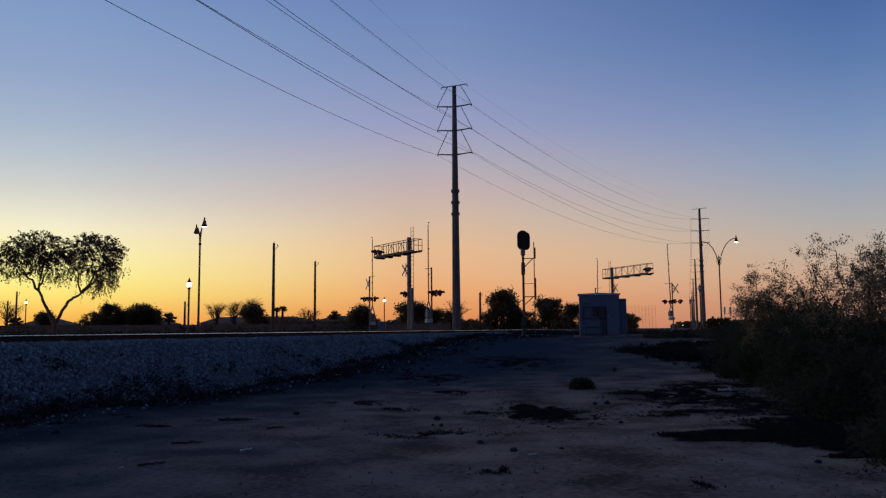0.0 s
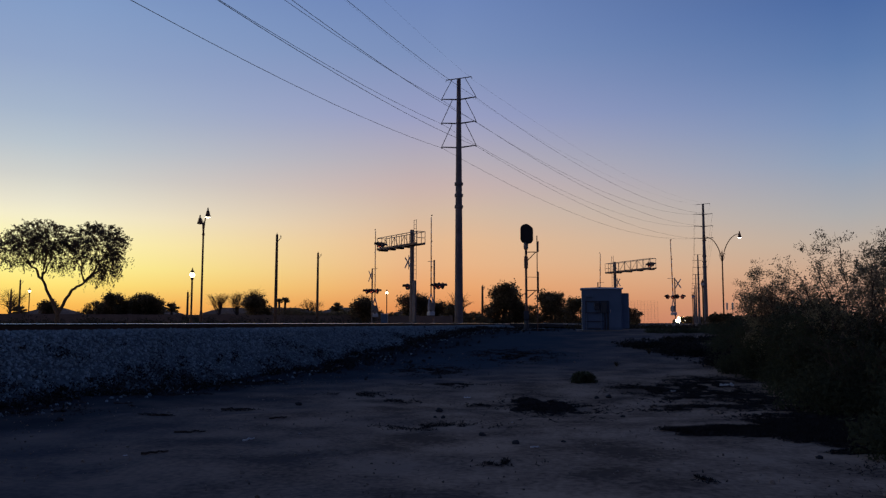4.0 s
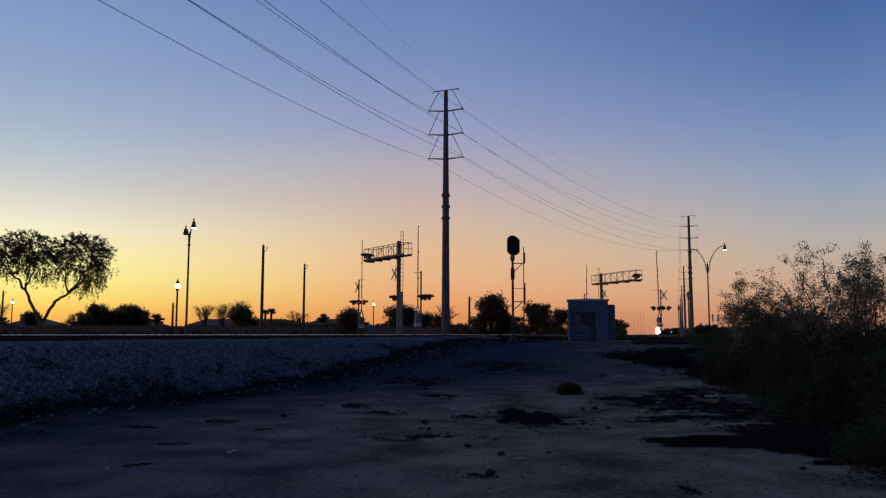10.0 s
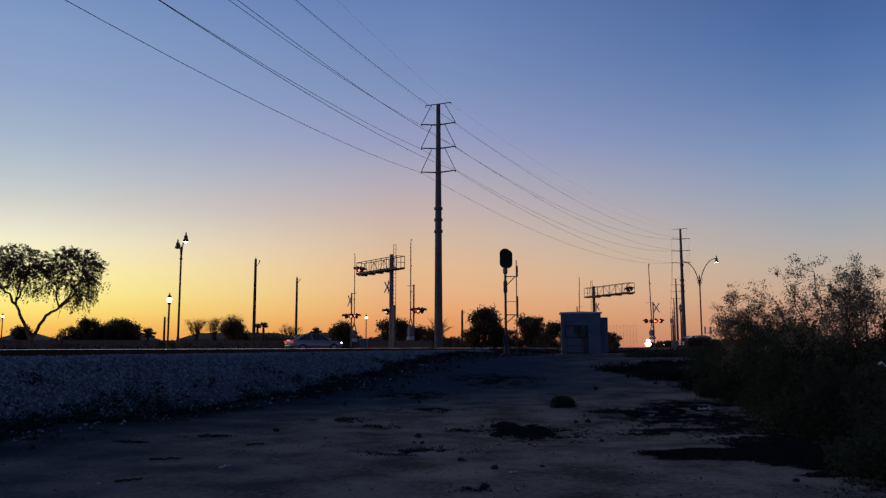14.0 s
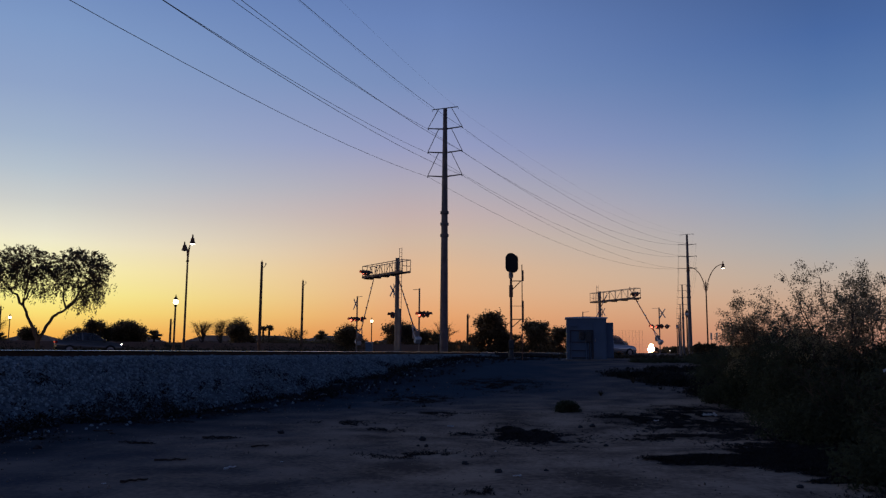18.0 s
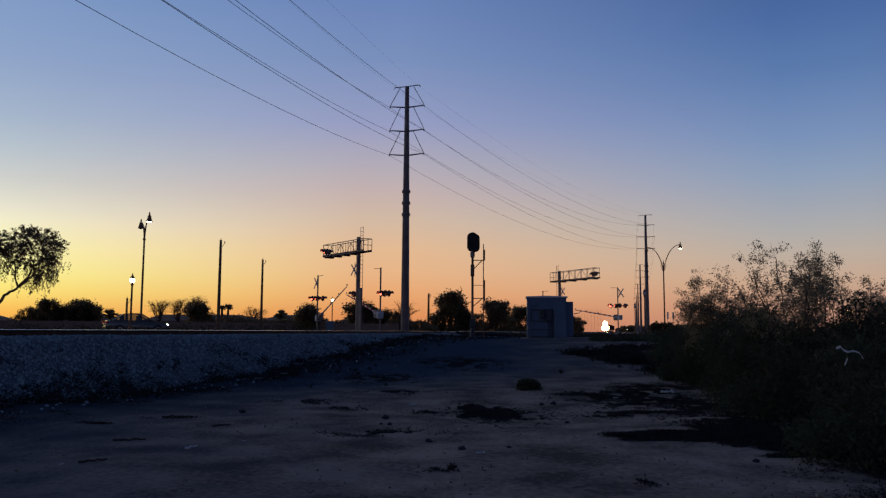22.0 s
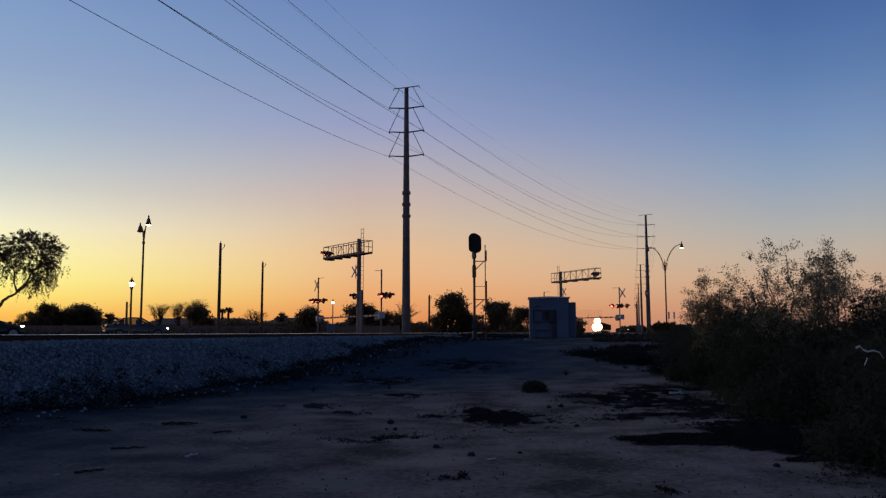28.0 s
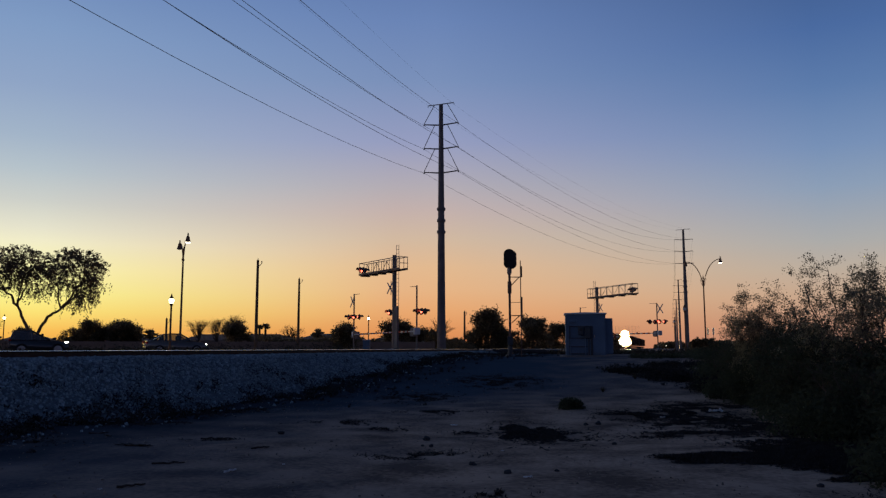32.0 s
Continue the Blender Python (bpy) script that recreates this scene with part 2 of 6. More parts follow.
SHED_ROOF = mat("shed_roof_white", (0.78, 0.82, 0.86), 0.5, 0.1, var=0.15, scale=2.0)
WHITE = mat("white_reflective_sheet", (0.72, 0.72, 0.70), 0.5, var=0.15, scale=4.0)
RED_SHEET = mat("red_reflective_sheet", (0.5, 0.03, 0.02), 0.5, var=0.2)
MESQUITE_BARK = mat("mesquite_bark", (0.32, 0.19, 0.10), 0.95, var=0.5, scale=4.0, fine=20.0, bump=0.7)
BARK = mat("tree_bark", (0.12, 0.085, 0.06), 0.95, var=0.5, scale=4.0, fine=20.0, bump=0.7)
LEAF = mat("mesquite_leaf", (0.29, 0.205, 0.125), 0.85, var=0.4, scale=1.0, fine=8.0, bump=0, spec=0.15, island=True, through_light=0.75)
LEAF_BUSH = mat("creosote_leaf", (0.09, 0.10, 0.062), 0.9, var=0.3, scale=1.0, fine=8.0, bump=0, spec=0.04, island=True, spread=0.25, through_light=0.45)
# crown leaves far paler than the undergrowth's: backlight put into their colour
LEAF_BACKLIT = mat("creosote_backlit_leaf", (0.36, 0.31, 0.20), 0.9, var=0.4, scale=1.0, fine=8.0, bump=0, spec=0.1, island=True, through_light=0.72)
LEAF_FAR = mat("far_foliage", (0.30, 0.215, 0.12), 0.9, var=0.4, scale=0.5, fine=4.0, bump=0, spec=0.1, island=True, through_light=0.78)
WEED = mat("dry_weed", (0.12, 0.10, 0.07), 0.95, var=0.5, scale=1.0, fine=8.0, bump=0, spec=0.05, island=True, through_light=0.3)
WEED_DARK = mat("dead_dark_weed", (0.044, 0.045, 0.045), 0.95, var=0.5, scale=1.0, fine=8.0, bump=0, spec=0.03, island=True, through_light=0.2)
TWIG = mat("dry_twig", (0.13, 0.10, 0.075), 0.95, var=0.4, scale=3.0, fine=15.0)
STUCCO = mat("stucco_wall", (0.46, 0.35, 0.27), 0.9, var=0.2, scale=0.8, fine=10.0)
ROOF_TILE = mat("clay_roof", (0.42, 0.26, 0.18), 0.9, var=0.35, scale=1.0, fine=8.0)
BLOCK = mat("block_wall", (0.36, 0.24, 0.17), 0.9, var=0.25, scale=0.8, fine=8.0)
GLASS_DARK = mat("tinted_glass", (0.02, 0.025, 0.03), 0.08, 0.0, var=0.1, bump=0, spec=0.6)
TYRE = mat("tyre_rubber", (0.02, 0.02, 0.02), 0.85, var=0.2)
RIM = mat("wheel_alloy", (0.5, 0.5, 0.5), 0.35, 0.9, var=0.1)
CHROME = mat("chrome_trim", (0.6, 0.6, 0.6), 0.2, 1.0, var=0.05, bump=0)
def clear_glass():
    """Thin car glass: lets most light straight through and mirrors a little."""
    m = bpy.data.materials.new("car_glass")
    m.use_nodes = True
    nt = m.node_tree
    nt.nodes.clear()
    tr_, gl, mx, o = (nt.nodes.new("ShaderNode" + k) for k in ("BsdfTransparent", "BsdfGlossy", "MixShader", "OutputMaterial"))
    tr_.inputs[0].default_value = (0.42, 0.43, 0.42, 1)
    gl.inputs["Roughness"].default_value = 0.05
    mx.inputs[0].default_value = 0.10
    nt.links.new(tr_.outputs[0], mx.inputs[1])
    nt.links.new(gl.outputs[0], mx.inputs[2])
    nt.links.new(mx.outputs[0], o.inputs[0])
    return m


CAR_GLASS = clear_glass()
PLASTIC = mat("white_plastic_film", (0.85, 0.85, 0.86), 0.5, var=0.1, scale=5.0, bump=0.2, through_light=0.4)
GLOBE_LIT = mat("lit_globe", (0.8, 0.7, 0.5), 0.5, var=0.02, bump=0, emit=(1.0, 0.84, 0.55), power=7.0)
BULB_LIT = mat("lit_street_lamp", (0.8, 0.75, 0.65), 0.5, var=0.02, bump=0, emit=(1.0, 0.86, 0.62), power=7.0)
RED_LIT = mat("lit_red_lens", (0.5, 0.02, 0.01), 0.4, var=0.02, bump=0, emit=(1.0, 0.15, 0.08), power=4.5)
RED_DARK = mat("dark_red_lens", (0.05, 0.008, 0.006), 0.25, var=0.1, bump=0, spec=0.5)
HEAD_LIT = mat("lit_head_lamp", (0.9, 0.9, 0.85), 0.3, var=0.02, bump=0, emit=(1.0, 0.95, 0.82), power=14.0)
TAIL_LIT = mat("lit_tail_lamp", (0.5, 0.02, 0.01), 0.4, var=0.02, bump=0, emit=(1.0, 0.10, 0.05), power=0.55)
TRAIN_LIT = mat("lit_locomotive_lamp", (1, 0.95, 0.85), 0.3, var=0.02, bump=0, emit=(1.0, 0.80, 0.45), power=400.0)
# amber glow that paints the glare round each train lamp
TRAIN_GLARE = mat("lamp_glare_rim", (1, 0.7, 0.35), 0.3, var=0.02, bump=0, emit=(1.0, 0.62, 0.25), power=1.4)
FAR_LIT = mat("lit_far_lamp", (0.8, 0.75, 0.65), 0.5, var=0.02, bump=0, emit=(1.0, 0.9, 0.75), power=1.6)
ORANGE_LIT = mat("lit_sodium_lamp", (0.8, 0.5, 0.2), 0.5, var=0.02, bump=0, emit=(1.0, 0.45, 0.10), power=5.0)


# ======== mesh helpers ========
def finish(name, bm, material, smooth=False):
    me = bpy.data.meshes.new(name)
    bm.to_mesh(me)
    bm.free()
    me.materials.append(material)
    if smooth:
        me.polygons.foreach_set("use_smooth", [True] * len(me.polygons))
    return me


def part(name, bm, material, parent=None, label="", at=None, smooth=False):
    """Links a bmesh as one mesh object, under a thing or a part."""
    ob = new(name, finish(name, bm, material, smooth))
    if parent is not None:
        ob.parent = parent
    if at is not None:
        ob.matrix_basis = at
    if label:
        ob["label"] = label
    return ob


def thing(name, m, label, category, group=""):
    ob = new(name)
    ob.empty_display_size = 0.3
    ob.matrix_basis = m
    return tagged(ob, label, category, group)


def box(bm, c, s, m=None, bev=0.0):
    """A box of size s round c, its edges chamfered by bev."""
    r = bmesh.ops.create_cube(bm, size=1.0)
    vs = r["verts"]
    t = Matrix.Translation(c) @ (m or Matrix()) @ Matrix.Diagonal((*s, 1))
    bmesh.ops.transform(bm, matrix=t, verts=vs)
    if bev:
        es = list({e for v in vs for e in v.link_edges})
        bmesh.ops.bevel(bm, geom=es, offset=bev, segments=1, affect="EDGES")
    return bm


def tube(bm, pts, radii, n=8, caps=True):
    """A round tube along points, with a radius at each."""
    pts = [Vector(p) for p in pts]
    if isinstance(radii, (int, float)):
        radii = [radii] * len(pts)
    rings = []
    for i, p in enumerate(pts):
        d = (pts[min(i + 1, len(pts) - 1)] - pts[max(i - 1, 0)]).normalized()
        side = d.cross(Vector((0, 0, 1)) if abs(d.z) < 0.95 else Vector((1, 0, 0))).normalized()
        top = side.cross(d)
        rings.append([bm.verts.new(p + radii[i] * (math.cos(a) * side + math.sin(a) * top)) for a in (2 * math.pi * k / n for k in range(n))])
    for a, b in zip(rings, rings[1:]):
        for k in range(n):
            bm.faces.new((a[k], a[(k + 1) % n], b[(k + 1) % n], b[k]))
    if caps:
        bm.faces.new(rings[0][::-1])
        bm.faces.new(rings[-1])
    return bm


def lathe(bm, prof, n=16, c=(0, 0, 0)):
    """A turned shape round z from a profile of (radius, height)."""
    rings = [[bm.verts.new((c[0] + max(r, 0.001) * math.cos(2 * math.pi * k / n), c[1] + max(r, 0.001) * math.sin(2 * math.pi * k / n), c[2] + z)) for k in range(n)] for r, z in prof]
    for a, b in zip(rings, rings[1:]):
        for k in range(n):
            bm.faces.new((a[k], a[(k + 1) % n], b[(k + 1) % n], b[k]))
    bm.faces.new(rings[0][::-1])
    bm.faces.new(rings[-1])
    return bm


def prism(bm, outline, y0, y1):
    """A flat outline of (x, z) pulled from y0 to y1."""
    a = [bm.verts.new((x, y0, z)) for x, z in outline]
    b = [bm.verts.new((x, y1, z)) for x, z in outline]
    n = len(a)
    bm.faces.new(a)
    bm.faces.new(b[::-1])
    for i in range(n):
        bm.faces.new((a[i], b[i], b[(i + 1) % n], a[(i + 1) % n]))
    bmesh.ops.recalc_face_normals(bm, faces=bm.faces[:])
    return bm


def B():
    return bmesh.new()


def raw(name, verts, faces, material, parent=None, smooth=False):
    me = bpy.data.meshes.new(name)
    me.from_pydata([tuple(v) for v in verts] if not isinstance(verts, np.ndarray) else verts.tolist(), [], faces if not isinstance(faces, np.ndarray) else faces.tolist())
    me.materials.append(material)
    if smooth:
        me.polygons.foreach_set("use_smooth", [True] * len(me.polygons))
    ob = new(name, me)
    if parent is not None:
        ob.parent = parent
    return ob


def smooth01(a, b, x):
    t = min(1.0, max(0.0, (x - a) / (b - a)))
    return t * t * (3 - 2 * t)


# ======== plan: the track runs off along U, N points to its far side; the road runs along E, M points to its far side ========
U, N = Vector((0.292, 0.956, 0)), Vector((-0.956, 0.292, 0))
O, E, M = Vector((-19.0, 56.0, 0)), Vector((0.891, 0.454, 0)), Vector((-0.454, 0.891, 0))
TRACK_L, RAIL_Z, ROAD_Z = 15.3, 1.47, 1.12
TRACK_YAW = math.degrees(math.atan2(U.y, U.x))
ROAD_YAW = math.degrees(math.atan2(E.y, E.x))


def tr(s, l, z=0.0):
    return U * s + N * l + Vector((0, 0, z))


BEND_S, BEND_R = 794.0, 220.0


def bend_at(s):
    """Sideways shift and heading of the track's centre beyond the start of the far bend."""
    b = max(0.0, s - BEND_S)
    return TRACK_L - b * b / BEND_R, math.atan(2 * b / BEND_R)


def track_of(x, y):
    return U.x * x + U.y * y, N.x * x + N.y * y


def road_z(q, m):
    p = O + E * q + M * m
    l = track_of(p.x, p.y)[1]
    return ROAD_Z + (RAIL_Z - 0.012 - ROAD_Z) * (1 - smooth01(2.2, 12.0, abs(l - TRACK_L)))


def rd(q, m, dz=0.0):
    p = O + E * q + M * m
    return Vector((p.x, p.y, road_z(q, m) + dz))


def ground_z(x, y):
    s, l = track_of(x, y)
    near = 1.04 * smooth01(20.0, 46.0, y + 0.25 * max(0.0, x))
    side = smooth01(12.5, 17.0, l)
    z = near * (1 - side) + 1.04 * side
    d = math.hypot(x, y)
    if d < 60 and l < 13.5:
        z += 0.10 * noise.noise((x * 0.22, y * 0.22, 3.1)) + 0.035 * noise.noise((x * 0.9, y * 0.9, 7.7)) * smooth01(60, 20, d)
        z += 0.012 * noise.noise((x * 3.1, y * 3.1, 1.7)) + 0.022 * noise.noise((x * 0.35 + 0.2 * y, y * 1.25, 5.5)) * smooth01(26, 18, y)
    return z


# ======== ground ========
def make_ground():
    xs = [-2500, -1200, -600, -300, -160, -100, -70, -50, -40] + [-32 + 1.0 * i for i in range(18)] + [-14 + 0.4 * i for i in range(70)] + [14 + 1.0 * i for i in range(20)] + [35, 42, 55, 80, 120, 200, 350, 700, 1400, 2500]
    ys = [-1500, -500, -150, -60, -25, -10, -4] + [-2 + 0.4 * i for i in range(75)] + [28 + 0.8 * i for i in range(40)] + [60 + 4 * i for i in range(15)] + [125, 150, 200, 300, 500, 900, 1600, 3500]
    verts = [(x, y, ground_z(x, y)) for y in ys for x in xs]
    w = len(xs)
    faces = [(j * w + i, j * w + i + 1, (j + 1) * w + i + 1, (j + 1) * w + i) for j in range(len(ys) - 1) for i in range(w - 1)]
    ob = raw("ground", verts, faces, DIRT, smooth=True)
    tagged(ob, "bare brown desert dirt with faint wheel ruts", "ground", kind="structure")


make_ground()


# ======== railway ========
def make_embankment():
    prof = [(11.0, -0.25), (11.6, 0.06), (12.3, 0.42), (13.0, 0.84), (13.55, 1.17), (13.85, 1.27), (14.3, 1.29), (15.3, 1.27), (16.3, 1.29), (16.8, 1.26), (17.6, 1.05), (18.4, 0.85)]
    svals = [-60 + 0.7 * i for i in range(230)] + [102 + 8 * i for i in range(87)]
    verts = []
    for s in svals:
        for l, z in prof:
            j = 0.10 * noise.noise((s * 0.35, l * 0.5, 5.0)) + 0.05 * noise.noise((s * 1.7, l * 1.9, 2.0)) if s < 102 else 0.0
            edge = 1.0 if 11.2 < l < 13.9 else 0.25
            verts.append(tr(s + 0.2 * j, l + j * edge, z + 0.5 * j * edge))
    w = len(prof)
    faces = [(j * w + i, (j + 1) * w + i, (j + 1) * w + i + 1, j * w + i + 1) for j in range(len(svals) - 1) for i in range(w - 1)]
    ob = raw("railway_embankment", verts, faces, BALLAST, smooth=True)
    tagged(ob, "grey crushed-stone railway embankment with sloping shoulder", "embankment", kind="structure")
    return prof


def stones(name, places, sizes, material, label, category):
    """Many small broken stones in one mesh, each a squashed and twisted block."""
    rng = np.random.default_rng(5)
    base = np.array([(-1, -1, -1), (1, -1, -1), (1, 1, -1), (-1, 1, -1), (-1, -1, 1), (1, -1, 1), (1, 1, 1), (-1, 1, 1)], float) * 0.5
    fc = np.array([(0, 3, 2, 1), (4, 5, 6, 7), (0, 1, 5, 4), (1, 2, 6, 5), (2, 3, 7, 6), (3, 0, 4, 7)])
    n = len(places)
    v = base[None] * (1 + rng.uniform(-0.45, 0.2, (n, 8, 3))) * np.asarray(sizes)[:, None, None] * rng.uniform(0.6, 1.2, (n, 1, 3))
    a = rng.uniform(0, 2 * np.pi, (n, 3))
    for i, j, k in ((0, 1, 0), (1, 2, 1), (0, 2, 2)):
        c, s = np.cos(a[:, k])[:, None], np.sin(a[:, k])[:, None]
        vi, vj = v[:, :, i].copy(), v[:, :, j].copy()
        v[:, :, i], v[:, :, j] = c * vi - s * vj, s * vi + c * vj
    v += np.asarray(places)[:, None, :]
    f = (fc[None] + 8 * np.arange(n)[:, None, None]).reshape(-1, 4)
    ob = raw(name, v.reshape(-1, 3), f, material)
    return tagged(ob, label, category, kind="stuff")


def make_ballast_stones(prof):
    rng = random.Random(11)
    pl, sz = [], []
    ls = [p[0] for p in prof]
    zs = [p[1] for p in prof]
    for _ in range(56000):
        s = 2 + 70 * rng.random() ** 1.6
        l = rng.uniform(11.2, 14.4) if rng.random() < 0.985 else 11.6 - abs(rng.gauss(0, 0.7))
        if 11.0 < l < 12.9 and rng.random() > 0.03 + 0.85 * max(0.0, (l - 11.5) / 1.2) ** 1.3 + 0.12 * noise.noise((s * 0.8, l * 1.4, 6.0)):
            continue
        j = 0.10 * noise.noise((s * 0.35, l * 0.5, 5.0)) + 0.05 * noise.noise((s * 1.7, l * 1.9, 2.0))
        edge = 1.0 if 11.2 < l < 13.9 else 0.25
        p = tr(s, l + j * edge)
        z = float(np.interp(l, ls, zs)) + 0.5 * j * edge
        z = max(z, ground_z(p.x, p.y))
        pl.append((p.x, p.y, z + 0.005))
        sz.append(rng.uniform(0.03, 0.072) * (1.4 if rng.random() < 0.08 else 1))
    stones("ballast_stones", pl, sz, STONE, "loose grey crushed ballast stones on the embankment", "ballast")


def make_rail(l, name):
    """A flat-bottomed rail with a polished head."""
    t = thing(name, pose(0, 0, 0), "rusty steel rail with a polished running surface", "rail", "rails of the track")
    s0, s1 = -60, BEND_S
    prof = [(-0.07, 0), (0.07, 0), (0.07, 0.015), (0.012, 0.035), (0.012, 0.125), (0.036, 0.135), (0.0365, 0.158), (0.031, 0.167), (-0.031, 0.167), (-0.0365, 0.158), (-0.036, 0.135), (-0.012, 0.125), (-0.012, 0.035), (-0.07, 0.015)]
    for nm, pr, mt in (("web", prof, RAIL_SIDE), ("running_surface", [(-0.030, 0.162), (0.030, 0.162), (0.027, 0.1655), (0.018, 0.1690), (0.009, 0.1712), (0.0, 0.172), (-0.009, 0.1712), (-0.018, 0.1690), (-0.027, 0.1655)], RAIL_TOP)):
        vs = [tr(s, l + a, RAIL_Z - 0.172 + z) for s in (s0, s1) for a, z in pr]
        n = len(pr)
        fs = [(i, (i + 1) % n, n + (i + 1) % n, n + i) for i in range(n)]
        raw(nm, vs, fs, mt, t)


def make_far_bend():
    """The track curves away to the right at the end of the straight: bed and two rails."""
    sv = [BEND_S - 4 + 6 * i for i in range(52)]
    def row(s, off, z):
        l, a = bend_at(s)
        c = tr(s, l)
        side = U * math.sin(a) + N * math.cos(a)
        return (c.x + side.x * off, c.y + side.y * off, z)
    prof = ((-4.2, 0.95), (-1.9, 1.27), (1.9, 1.27), (4.2, 0.95))
    vs = [row(s, o, z) for s in sv for o, z in prof]
    fs = [(4 * j + i, 4 * j + 4 + i, 4 * j + 5 + i, 4 * j + 1 + i) for j in range(len(sv) - 1) for i in range(3)]
    tagged(raw("railway_embankment_far", vs, fs, BALLAST), "grey crushed-stone railway bed curving away far off", "embankment", kind="structure")
    for off in (-0.72, 0.72):
        t = thing("rail", pose(0, 0, 0), "rusty steel rail curving away far off", "rail", "rails of the track")
        vs = [row(s, off + o, z) for s in sv for o, z in ((-0.035, 1.28), (0.035, 1.28), (0.035, RAIL_Z), (-0.035, RAIL_Z))]
        fs = [(4 * j + i, 4 * j + 4 + i, 4 * j + 4 + (i + 1) % 4, 4 * j + (i + 1) % 4) for j in range(len(sv) - 1) for i in range(4)]
        raw("web", vs, fs, RAIL_SIDE, t)


EMB = make_embankment()
make_far_bend()
make_rail(TRACK_L - 0.72, "rail")
make_rail(TRACK_L + 0.72, "rail")


def make_ties():
    bm = B()
    box(bm, (0, 0, 0), (2.55, 0.22, 0.16), bev=0.012)
    me = finish("tie", bm, TIE)
    bed = thing("track_ties", pose(0, 0, 0), "row of dark weathered timber ties under the rails", "railway ties")
    for i in range(230):
        s = -8 + 0.5 * i
        ob = new("tie", me)
        ob.parent = bed
        p = tr(s, TRACK_L, RAIL_Z - 0.172 - 0.08)
        ob.matrix_basis = pose(p.x, p.y, p.z, 0, 0, TRACK_YAW + 90 + 0.4 * math.sin(i * 1.7))


# ======== road ========
def strip(name, q0, q1, m0, m1, dz, material, thick=0.05, steps=2.0):
    n = max(2, int((q1 - q0) / steps))
    mm = [m0 + (m1 - m0) * i / max(1, int((m1 - m0) / 2.5) or 1) for i in range(max(1, int((m1 - m0) / 2.5) or 1) + 1)]
    qs = [q0 + (q1 - q0) * i / n for i in range(n + 1)]
    verts = [rd(q, m, dz) for q in qs for m in mm] + [rd(q, m, dz - thick) for q in qs for m in (m0, m1)]
    w = len(mm)
    faces = [(i * w + j, (i + 1) * w + j, (i + 1) * w + j + 1, i * w + j + 1) for i in range(n) for j in range(w - 1)]
    o = (n + 1) * w
    for i in range(n):
        faces.append((i * w, o + 2 * i, o + 2 * i + 2, (i + 1) * w))
        faces.append((i * w + w - 1, (i + 1) * w + w - 1, o + 2 * i + 3, o + 2 * i + 1))
    return raw(name, verts, faces, material)


def make_road():
    tagged(strip("road", -300, 480, -3.6, 16.2, 0.0, ASPHALT, 0.25), "dark asphalt divided road over the level crossing", "road", kind="structure")
    for q0, q1 in ((-120, 20), (46, 220)):
        tagged(strip("median_kerb", q0, q1, 4.3, 6.3, 0.14, KERB, 0.14), "pale concrete raised median between the carriageways", "kerb", kind="structure")
    tagged(strip("kerb_near", -120, 17, -3.9, -3.6, 0.14, KERB, 0.3), "pale concrete kerb along the road", "kerb", kind="structure")
    line = thing("lane_marking", pose(0, 0, 0), "worn white broken lane line on asphalt", "road marking")
    for i in range(-12, 24):
        for m in (0.45, 11.2):
            if 20 < 9 * i < 36:
                continue
            ob = strip("dash", 9 * i, 9 * i + 3, m, m + 0.12, 0.006, PAINT_W, 0.004, 1.5)
            ob.parent = line
    # concrete panels between and beside the rails
    bed = thing("crossing_surface", pose(0, 0, 0), "concrete panel surface set between the rails at the level crossing", "crossing panels")
    for j in range(9):
        m = -4.0 + 2.4 * j
        q = 26.7 + 0.965 * m
        p = O + E * q + M * (m + 1.2)
        s = track_of(p.x, p.y)[0]
        for l, w in ((TRACK_L, 1.26), (TRACK_L - 1.15, 0.62), (TRACK_L + 1.15, 0.62)):
            bm = B()
            c = tr(s, l, RAIL_Z - 0.07)
            box(bm, (0, 0, 0), (2.36, w, 0.12), bev=0.01)
            part("panel", bm, PANEL, bed, at=pose(c.x, c.y, c.z, 0, 0, TRACK_YAW))


make_road()
make_ties()


